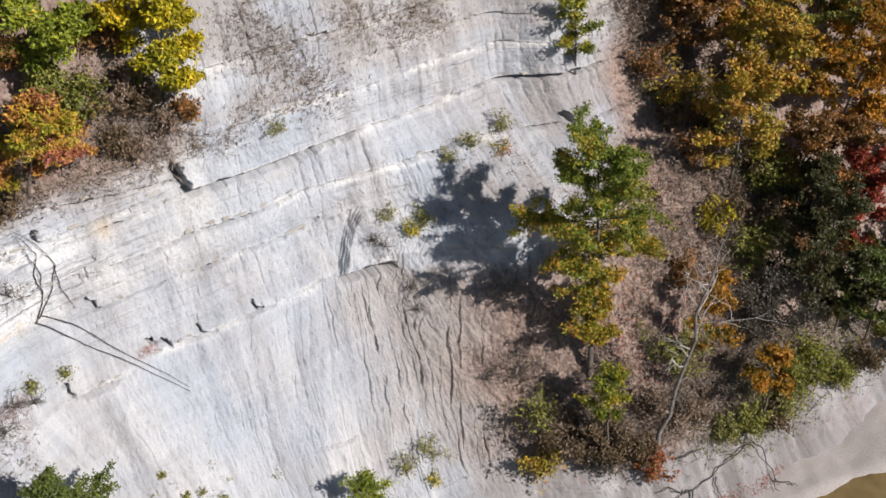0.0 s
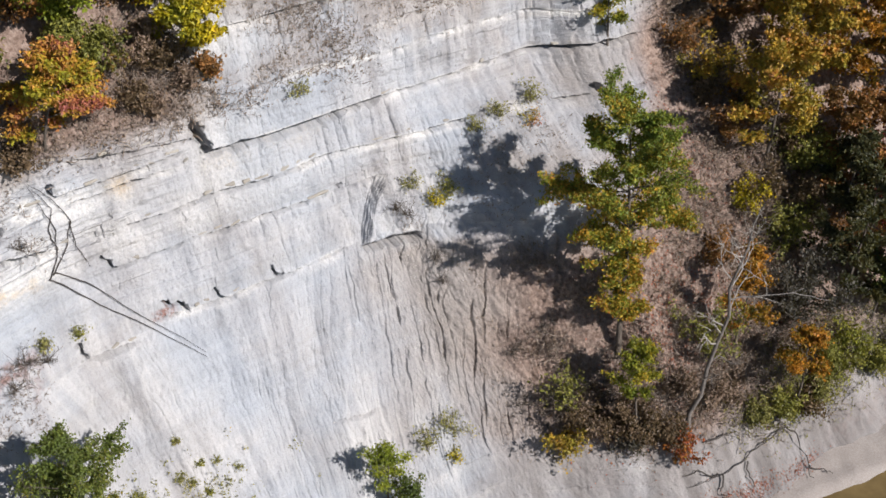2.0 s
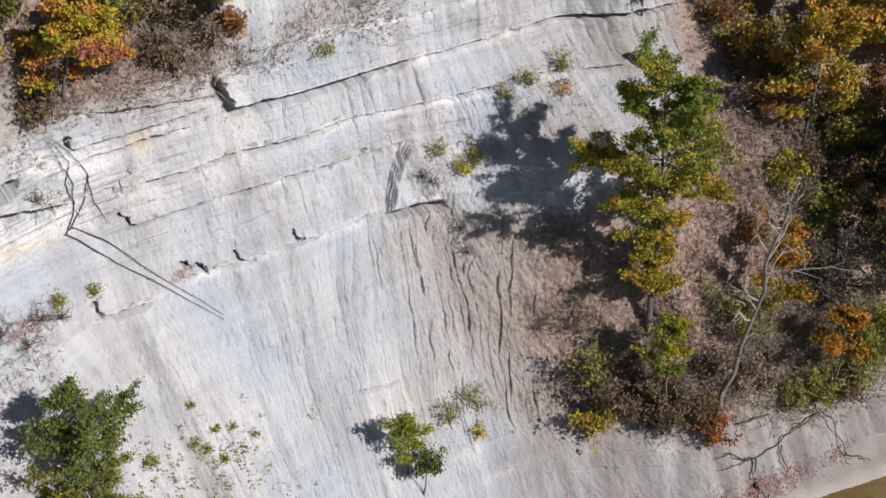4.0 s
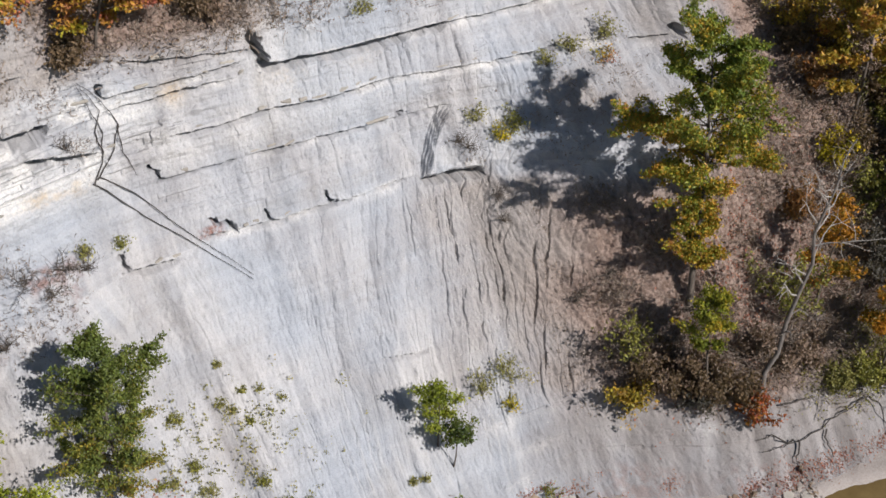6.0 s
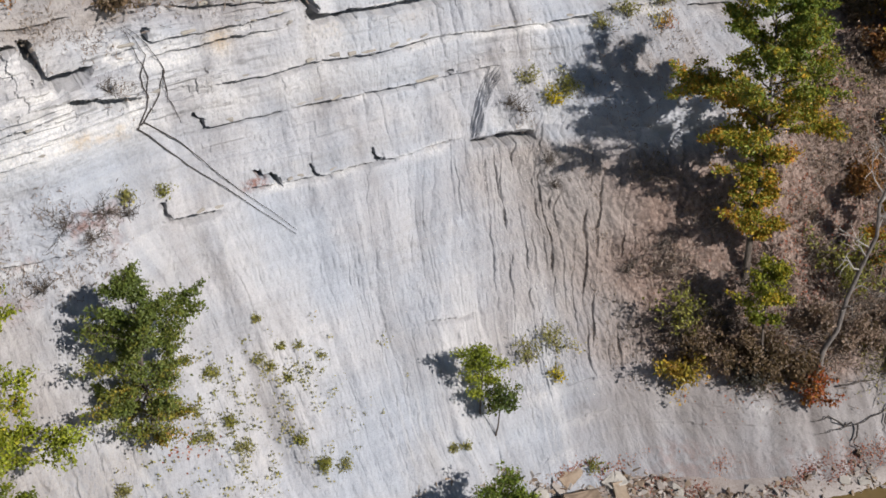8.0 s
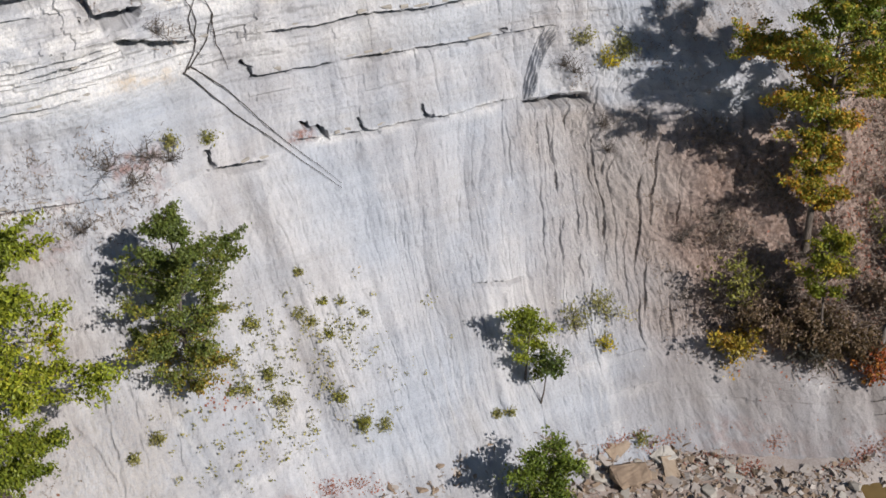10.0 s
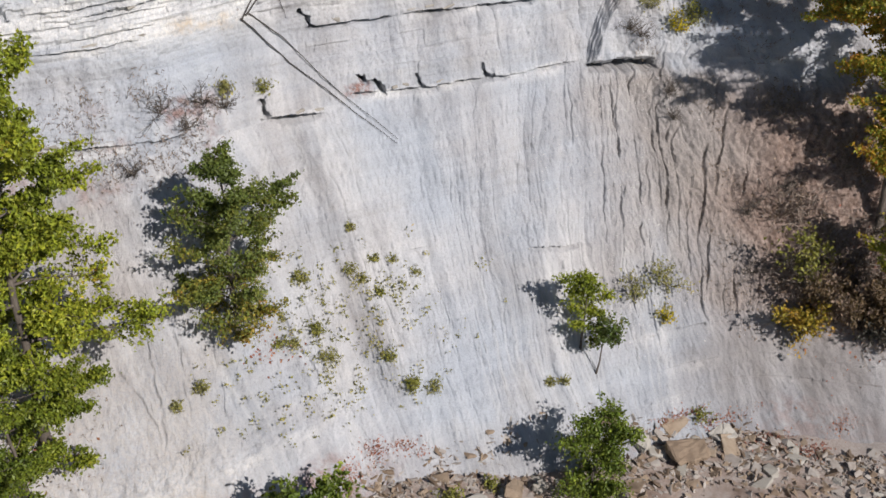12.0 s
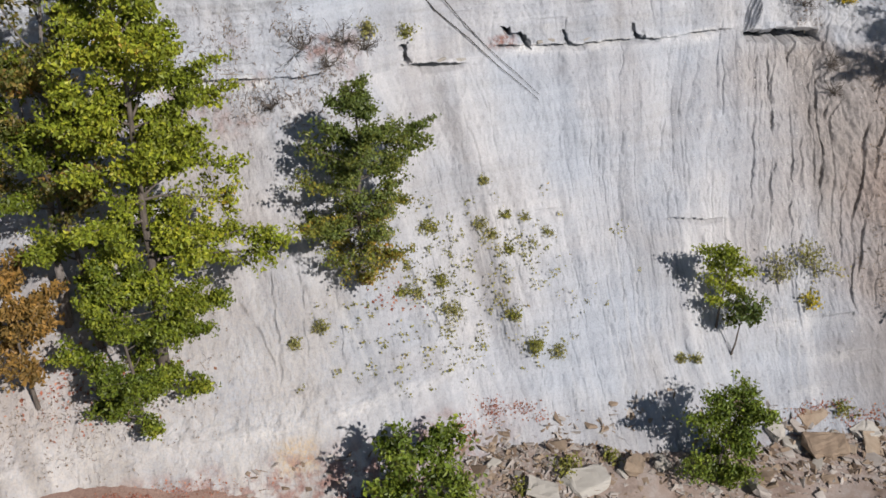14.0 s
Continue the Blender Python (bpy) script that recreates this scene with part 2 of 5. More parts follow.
def relief(x, z):
    """How far the rock stands out of the plain face, in metres."""
    x, z = np.asarray(x, float), np.asarray(z, float)
    if x.ndim == 0:
        return relief(x.reshape(1), z.reshape(1))[0]
    d = 0.16 * fbm(x * 0.33, z * 0.4, 11, 3) + 0.055 * fbm(x * 1.3, z * 1.6, 12, 4) + 0.024 * fbm(x * 5, z * 4, 13, 3) + 0.012 * fbm(x * 13, z * 9, 15, 2)
    d = d + (0.022 + 0.11 * sstep(12.5, 9, x) * sstep(10.8, 11.6, z) * vnoise(x * 0.8, z * 1.2, 16)) * fbm(x * 0.6, z * 6.0, 14, 3) * sstep(8.0, 9.5, z)
    for k, led in enumerate(LEDGES):
        z0, dip, xa, xb, out, tall, joint = led
        m = (x > xa) & (x < xb) & (np.abs(z - z0 - dip * (x - 14)) < 1.6)
        px, pz = x[m], z[m]
        w = sstep(xa, xa + 0.3, px) * sstep(xb, xb - 0.6, px)
        o = 0.42 * out * w * np.clip(0.2 + 1.2 * vnoise(px * 0.8, k * 7.7, 31) * (0.5 + vnoise(px * 2.7, k * 3.3, 32)), 0, 1.4)
        h = pz - ledge_height(led, px)
        step = np.where(h >= 0, o * np.exp(-np.maximum(h, 0) / tall), -0.35 * o * np.exp(np.minimum(h, 0) / 0.10))
        d[m] += step
    d = d + strata(x, z) * (1 - soil_mask(x, z))
    # rills that run down the lower face
    d = d - rills(x, z)
    rough = sstep(15.5, 19.5, x) * sstep(9.3, 8.2, z) * sstep(1.4, 2.2, z) + 0.25 * sstep(1.0, 2.0, z)
    d = d + rough * 0.09 * (np.abs(fbm(x * 1.9 + 0.3 * z, z * 0.9, 63, 4)) - 0.35)
    d = d - 0.035 * sstep(15.0, 17.5, x) * sstep(9.0, 8.0, z) * sstep(1.8, 2.6, z) * np.abs(fbm(run_off(x, z) * 3.0, z * 0.7, 64, 4)) ** 0.8
    d = d + sstep(14.5, 17.0, x) * sstep(9.0, 8.0, z) * sstep(1.8, 2.6, z) * (0.035 * np.abs(fbm(x * 6.5, z * 3.2, 66, 3)) + 0.03 * np.floor(3 * vnoise(x * 4.2, z * 2.6, 67)) / 3)
    # the pale crust near the foot
    d = d + sstep(8.0, 6.0, x) * 0.045 * fbm(x * 5, z * 9, 65, 3) * np.exp(-((z - 2.4) / 0.30) ** 2)
    # the folded block with its curved layers
    bx, bz = (x - 17.95) / 1.15, (z - 8.42 + 0.05 * fbm(x * 2.0, 0.5, 54, 3))
    inside = sstep(1.05, 0.92, np.abs(bx)) * sstep(0.0, 0.03, bz) * sstep(2.2, 0.6, bz)
    u = (x - 16.82 - 0.22 * bz - 0.22 * bz * np.abs(bz)) / (0.28 + 0.22 * np.clip(bz, 0, 2))
    layers = np.sin(u * 30 + 7.0 * fbm(x * 2.4, z * 1.1, 55, 3)) * sstep(-0.05, 0.05, u) * sstep(1.1, 0.9, u) * sstep(0.0, 0.1, bz) * sstep(2.1, 1.7, bz)
    d = d + inside * (0.26 - 0.09 * bz) * sstep(-0.1, 0.6, u) + 0.07 * layers * np.clip(2.0 * vnoise(x * 8, z * 0.9, 56) - 0.4, 0, 1)
    # crumbled soil among the trees
    soil = soil_mask(x, z)
    return d + soil * (0.10 * fbm(x * 1.1, z * 1.3, 61, 4) + 0.03 * fbm(x * 5, z * 5, 62, 3))


def joints(x, z):
    """Depth of the open joints and undercuts that run level into the rock below the ledges."""
    d = np.zeros_like(x)
    for k, led in enumerate(LEDGES):
        z0, dip, xa, xb, out, tall, joint = led
        m = (x > xa) & (x < xb) & (np.abs(z - z0 - dip * (x - 14)) < 0.6)
        px = x[m]
        h = z[m] - ledge_height(led, px)
        w = sstep(xa, xa + 0.3, px) * sstep(xb, xb - 0.6, px)
        gape = w * (0.7 + 0.3 * vnoise(px * 2.2, k * 2.9, 34)) if joint > 0.34 else np.clip(1.8 * vnoise(px * 0.9, k * 5.9, 33) - 0.2 + 0.7 * vnoise(px * 4.0, k * 2.9, 34) - 0.3, 0, 1) * w
        gape = gape * np.clip(0.35 + 1.1 * vnoise(px * 3.3, k * 4.1, 35), 0, 1)
        d[m] = np.maximum(d[m], 1.5 * joint * np.minimum(gape * 1.4, 1) * sstep(0.0, -0.012, h) * sstep(-0.045 - 0.58 * joint * gape, -0.015 - 0.40 * joint * gape, h))
    # broken corners and open joints under the ledges
    for cx, cz, wx, wz, deep in ((12.27, 13.55, 0.15, 0.46, 0.8), (3.66, 13.58, 0.16, 0.42, 1.0), (7.0, 13.45, 0.10, 0.14, 0.30),
                                 (13.30, 8.75, 0.06, 0.22, 0.50), (13.46, 8.55, 0.14, 0.06, 0.50), (9.84, 8.84, 0.09, 0.18, 0.50), (9.60, 9.0, 0.18, 0.045, 0.40), (9.35, 9.06, 0.06, 0.12, 0.4),
                                 (7.98, 10.88, 0.07, 0.25, 0.50), (8.12, 10.60, 0.14, 0.05, 0.40), (6.22, 8.86, 0.045, 0.20, 0.35), (11.15, 8.80, 0.045, 0.18, 0.3),
                                 (28.0, 11.45, 0.20, 0.16, 0.35), (16.7, 10.50, 0.16, 0.06, 0.35), (29.9, 8.5, 0.22, 0.28, 0.35)):
        m = (np.abs(x - cx) < 2 * wx + 0.7) & (np.abs(z - cz) < 2 * wz + 0.3)
        px, pz = x[m], z[m]
        rx = (px - cx + (0.5 if 7 < cx < 11 else 0.12) * (pz - cz) + 0.13 * fbm(px * 3.5, pz * 4.5, 52, 4)) / wx
        rz = (pz - cz + 0.05 * fbm(px * 5.0, pz * 3.5, 53, 2)) / wz
        q = np.maximum(np.abs(rx), np.abs(rz)) + 0.35 * fbm(px * 7, pz * 7, 51, 2)
        d[m] += 1.8 * deep * sstep(1.22, 1.0, q)
    bx, bz = (x - 17.95) / 1.15, (z - 8.42 + 0.05 * fbm(x * 2.0, 0.5, 54, 3))
    return np.maximum(d, 0.9 * sstep(1.0, 0.88, np.abs(bx)) * sstep(-0.26, -0.20, bz + 0.05 * bx + 0.06 * fbm(x * 4, 0.2, 59, 2)) * (bz < 0))


def soil_mask(x, z):
    """Where soil, dry grass and leaf mould cover the rock."""
    n = 0.9 * fbm(x * 0.35, z * 0.4, 81, 3)
    right = sstep(19.4, 22.5, x + n + 1.6 * sstep(7, 4, z)) * sstep(9.4, 7.0, z + n * 1.2 - 0.8 * np.clip(x - 26, 0, 6)) * sstep(1.3, 2.0, z + 0.4 * n + 0.5 * sstep(27, 30, x))
    woods = sstep(31.4, 33.2, x + 0.5 * n) * sstep(0.8, 1.6, z)
    left_top = sstep(13.3, 14.0, z + 0.25 * n) * sstep(13.8, 12.0, x + n + 0.2 * (z - 15)) * sstep(5.0, 6.8, x + 0.6 * n + 0.5 * np.clip(z - 15.5, 0, 4))
    left = sstep(0.8, -1.6, x + n) * sstep(2.2, 3.4, z) * sstep(8.6, 7.4, z)
    return np.clip(right + woods + left_top * (0.20 + 0.80 * sstep(12.6, 11.0, x + 0.5 * n) * sstep(14.0, 14.8, z)) + 0.12 * left, 0, 1)


def on_cliff(x, z, out=0.0):
    """A point on the rock itself."""
    x, z = float(x), float(z)
    d = float(relief(x, z)) + out
    return Vector((x, float(face(x, z)) - 0.80 * d, z + 0.60 * d))


SAMPLE_Z = np.linspace(-2, 31, 1400)


COLUMNS = {}


def height_on_face(x, y):
    key = round(x * 20)
    if key not in COLUMNS:
        COLUMNS[key] = face(np.full_like(SAMPLE_Z, key / 20), SAMPLE_Z)
    return float(np.interp(y, COLUMNS[key], SAMPLE_Z))


def land(x, y):
    """Height of rock or creek bed at a place of the plan."""
    return max(height_on_face(x, y), float(bed(x, y)))


# ---------------------------------------------------------------- materials
def shader(name):
    m = bpy.data.materials.new(name)
    m.use_nodes = True
    t = m.node_tree
    return m, t, t.nodes["Principled BSDF"]


def node(t, kind, **values):
    n = t.nodes.new(kind)
    for k, v in values.items():
        n.inputs[k].default_value = v
    return n


def ramp(t, fac, stops):
    r = t.nodes.new("ShaderNodeValToRGB")
    while len(r.color_ramp.elements) < len(stops):
        r.color_ramp.elements.new(0.5)
    for e, (p, c) in zip(r.color_ramp.elements, stops):
        e.position, e.color = p, (*c, 1)
    t.links.new(fac, r.inputs[0])
    return r.outputs[0]


def mixed(t, fac, a, b, mode="MIX"):
    m = t.nodes.new("ShaderNodeMix")
    m.data_type, m.blend_type = "RGBA", mode
    for sock, v in ((m.inputs["Factor"], fac), (m.inputs["A"], a), (m.inputs["B"], b)):
        if isinstance(v, (int, float)):
            sock.default_value = v
        elif isinstance(v, tuple):
            sock.default_value = (*v, 1)
        else:
            t.links.new(v, sock)
    return m.outputs["Result"]


def maths(t, op, a, b):
    m = t.nodes.new("ShaderNodeMath")
    m.operation, m.use_clamp = op, op != "POWER"
    for sock, v in zip(m.inputs, (a, b)):
        if isinstance(v, (int, float)):
            sock.default_value = v
        else:
            t.links.new(v, sock)
    return m.outputs[0]


def grain(t, scale, stretch=(1, 1, 1), detail=5.0, rough=0.6):
    co = t.nodes.new("ShaderNodeTexCoord")
    mp = t.nodes.new("ShaderNodeMapping")
    mp.inputs["Scale"].default_value = stretch
    t.links.new(co.outputs["Object"], mp.inputs[0])
    n = node(t, "ShaderNodeTexNoise", Scale=scale, Detail=detail, Roughness=rough)
    t.links.new(mp.outputs[0], n.inputs["Vector"])
    return n.outputs["Fac"]


def bumped(t, bsdf, height, strength, distance):
    b = node(t, "ShaderNodeBump", Strength=strength, Distance=distance)
    t.links.new(height, b.inputs["Height"])
    t.links.new(b.outputs[0], bsdf.inputs["Normal"])


def attribute(t, name):
    a = t.nodes.new("ShaderNodeAttribute")
    a.attribute_name = name
    return a.outputs["Fac"]


def shale_material():
    m, t, b = shader("shale")
    streak = attribute(t, "streak")
    cloud = grain(t, 0.22, (1, 1, 1), 4, 0.55)
    fine = grain(t, 9.0, (1.4, 1, 1), 6, 0.7)
    strata = grain(t, 1.0, (0.12, 0.3, 3.4), 5, 0.6)
    c = ramp(t, streak, [(0.28, (0.296, 0.293, 0.303)), (0.5, (0.40, 0.40, 0.42)), (0.72, (0.485, 0.484, 0.50))])
    c = mixed(t, ramp(t, cloud, [(0.38, (0, 0, 0)), (0.62, (1, 1, 1))]), c, mixed(t, 0.7, c, (0.365, 0.41, 0.48)))
    bands = ramp(t, strata, [(0.30, (0.84, 0.82, 0.79)), (0.5, (1, 1, 1)), (0.72, (1.2, 1.18, 1.14))])
    c = mixed(t, 0.55, c, bands, "MULTIPLY")
    c = mixed(t, maths(t, "MULTIPLY", attribute(t, "pale"), ramp(t, fine, [(0.3, (0.25,) * 3), (0.6, (1,) * 3)])), c, (0.72, 0.715, 0.705))
    c = mixed(t, maths(t, "MULTIPLY", attribute(t, "wash"), 0.45), c, (0.60, 0.60, 0.605))
    c = mixed(t, maths(t, "MULTIPLY", attribute(t, "ochre"), ramp(t, fine, [(0.35, (0.15,) * 3), (0.6, (1,) * 3)])), c, (0.50, 0.36, 0.19))
    tan = ramp(t, fine, [(0.3, (0.195, 0.165, 0.144)), (0.7, (0.37, 0.327, 0.295))])
    c = mixed(t, maths(t, "MULTIPLY", attribute(t, "silt"), 0.75), c, tan)
    earth = ramp(t, grain(t, 5.0, (1, 1, 1), 7, 0.75), [(0.3, (0.105, 0.069, 0.054)), (0.5, (0.262, 0.195, 0.165)), (0.7, (0.43, 0.35, 0.31))])
    c = mixed(t, attribute(t, "soil"), c, earth)
    rust = ramp(t, fine, [(0.35, (0.16, 0.075, 0.06)), (0.65, (0.34, 0.20, 0.17))])
    c = mixed(t, maths(t, "MULTIPLY", attribute(t, "rust"), ramp(t, grain(t, 3.0), [(0.42, (0,) * 3), (0.58, (1,) * 3)])), c, rust)
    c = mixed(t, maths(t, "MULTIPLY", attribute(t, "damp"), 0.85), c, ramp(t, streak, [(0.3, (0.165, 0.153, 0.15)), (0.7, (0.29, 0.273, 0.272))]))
    # darker brown where the rills cut deepest
    c = mixed(t, maths(t, "MULTIPLY", attribute(t, "rill_tone"), 0.38), c, (0.17, 0.148, 0.132))
    speck = ramp(t, grain(t, 22.0, (1, 1, 0.7), 3, 0.6), [(0.30, (0.72, 0.71, 0.70)), (0.48, (1, 1, 1)), (0.74, (1.14, 1.14, 1.13))])
    c = mixed(t, 0.5, c, speck, "MULTIPLY")
    t.links.new(c, b.inputs["Base Color"])
    b.inputs["Roughness"].default_value = 0.9
    b.inputs["Specular IOR Level"].default_value = 0.2
    h = mixed(t, 0.5, fine, grain(t, 30.0, (1.2, 1, 0.8), 4, 0.7))
    bumped(t, b, h, 1.0, 0.05)
    return m


def stone_material(name, stops, scale=3.0, bump=0.02):
    m, t, b = shader(name)
    info = t.nodes.new("ShaderNodeObjectInfo")
    geo = t.nodes.new("ShaderNodeNewGeometry")
    n = grain(t, scale, (1, 1, 2.2), 6, 0.65)
    v = maths(t, "ADD", maths(t, "MULTIPLY", n, 0.55), maths(t, "MULTIPLY", maths(t, "ADD", maths(t, "MULTIPLY", info.outputs["Random"], 0.5), maths(t, "MULTIPLY", geo.outputs["Random Per Island"], 0.5)), 0.45))
    c = ramp(t, v, stops)
    t.links.new(c, b.inputs["Base Color"])
    b.inputs["Roughness"].default_value = 0.85
    bumped(t, b, grain(t, scale * 6, (1, 1, 1.5), 5, 0.7), 0.7, bump)
    return m


def leaf_material(name, stops, spread=0.55, rise=None):
    """Leaves: hue drifts over the crown and from leaf to leaf; light shines through."""
    m, t, b = shader(name)
    geo = t.nodes.new("ShaderNodeNewGeometry")
    drift = ramp(t, grain(t, 0.55, (1, 1, 1), 3, 0.5), [(0.32, (0,) * 3), (0.68, (1,) * 3)])
    if rise:
        co = t.nodes.new("ShaderNodeTexCoord")
        sep = t.nodes.new("ShaderNodeSeparateXYZ")
        mr = t.nodes.new("ShaderNodeMapRange")
        mr.inputs["From Min"].default_value, mr.inputs["From Max"].default_value = rise
        mr.inputs["To Min"].default_value, mr.inputs["To Max"].default_value = 1.0, 0.0
        t.links.new(co.outputs["Object"], sep.inputs[0])
        t.links.new(sep.outputs[2], mr.inputs["Value"])
        drift = maths(t, "ADD", maths(t, "MULTIPLY", drift, 0.5), maths(t, "MULTIPLY", mr.outputs[0], 0.5))
    v = maths(t, "ADD", maths(t, "MULTIPLY", drift, 1 - spread), maths(t, "MULTIPLY", geo.outputs["Random Per Island"], spread))
    c = ramp(t, v, stops)
    vein = grain(t, 40.0, (1, 1, 1), 2, 0.5)
    c = mixed(t, 0.35, c, ramp(t, vein, [(0.3, (0.6,) * 3), (0.7, (1.25,) * 3)]), "MULTIPLY")
    chance = t.nodes.new("ShaderNodeTexWhiteNoise")
    chance.noise_dimensions = "1D"
    t.links.new(geo.outputs["Random Per Island"], chance.inputs["W"])
    c = mixed(t, 1.0, c, ramp(t, chance.outputs["Value"], [(0.0, (0.62,) * 3), (0.5, (1.12,) * 3), (1.0, (1.55,) * 3)]), "MULTIPLY")
    t.links.new(c, b.inputs["Base Color"])
    b.inputs["Roughness"].default_value = 0.5
    b.inputs["Specular IOR Level"].default_value = 0.35
    tr = t.nodes.new("ShaderNodeBsdfTranslucent")
    t.links.new(mixed(t, 0.5, c, (0.32, 0.27, 0.03), "MIX"), tr.inputs["Color"])
    mx = t.nodes.new("ShaderNodeMixShader")
    mx.inputs[0].default_value = 0.22
    out = t.nodes["Material Output"]
    t.links.new(b.outputs[0], mx.inputs[1])
    t.links.new(tr.outputs[0], mx.inputs[2])
    t.links.new(mx.outputs[0], out.inputs["Surface"])
    return m


def wood_material(name, dark, light, scale=6.0):
    m, t, b = shader(name)
    n = grain(t, scale, (2.5, 2.5, 0.6), 6, 0.7)
    t.links.new(ramp(t, n, [(0.32, dark), (0.68, light)]), b.inputs["Base Color"])
    b.inputs["Roughness"].default_value = 0.9
    bumped(t, b, n, 0.7, 0.02)
    return m


SHALE = shale_material()
SLAB_GREY = stone_material("grey_stone", [(0.25, (0.205, 0.178, 0.158)), (0.5, (0.36, 0.325, 0.296)), (0.8, (0.52, 0.49, 0.46))])
SLAB_TAN = stone_material("tan_stone", [(0.25, (0.155, 0.11, 0.078)), (0.5, (0.28, 0.215, 0.155)), (0.8, (0.43, 0.365, 0.29))])
SLAB_PALE = stone_material("pale_stone", [(0.25, (0.27, 0.25, 0.22)), (0.5, (0.36, 0.34, 0.305)), (0.8, (0.46, 0.44, 0.405))])
CHIP_PALE = stone_material("pale_flakes", [(0.25, (0.42, 0.41, 0.40)), (0.8, (0.62, 0.61, 0.60))])
BARK = wood_material("bark", (0.055, 0.045, 0.037), (0.17, 0.145, 0.125))
BARK_PALE = wood_material("weathered_wood", (0.07, 0.062, 0.058), (0.24, 0.22, 0.205))
BARK_WHITE = wood_material("bleached_wood", (0.20, 0.185, 0.172), (0.50, 0.475, 0.45))
BARK_DARK = wood_material("dark_root", (0.030, 0.027, 0.026), (0.10, 0.088, 0.08))
STRAW = wood_material("dry_stems", (0.15, 0.12, 0.10), (0.37, 0.315, 0.27), 2.0)
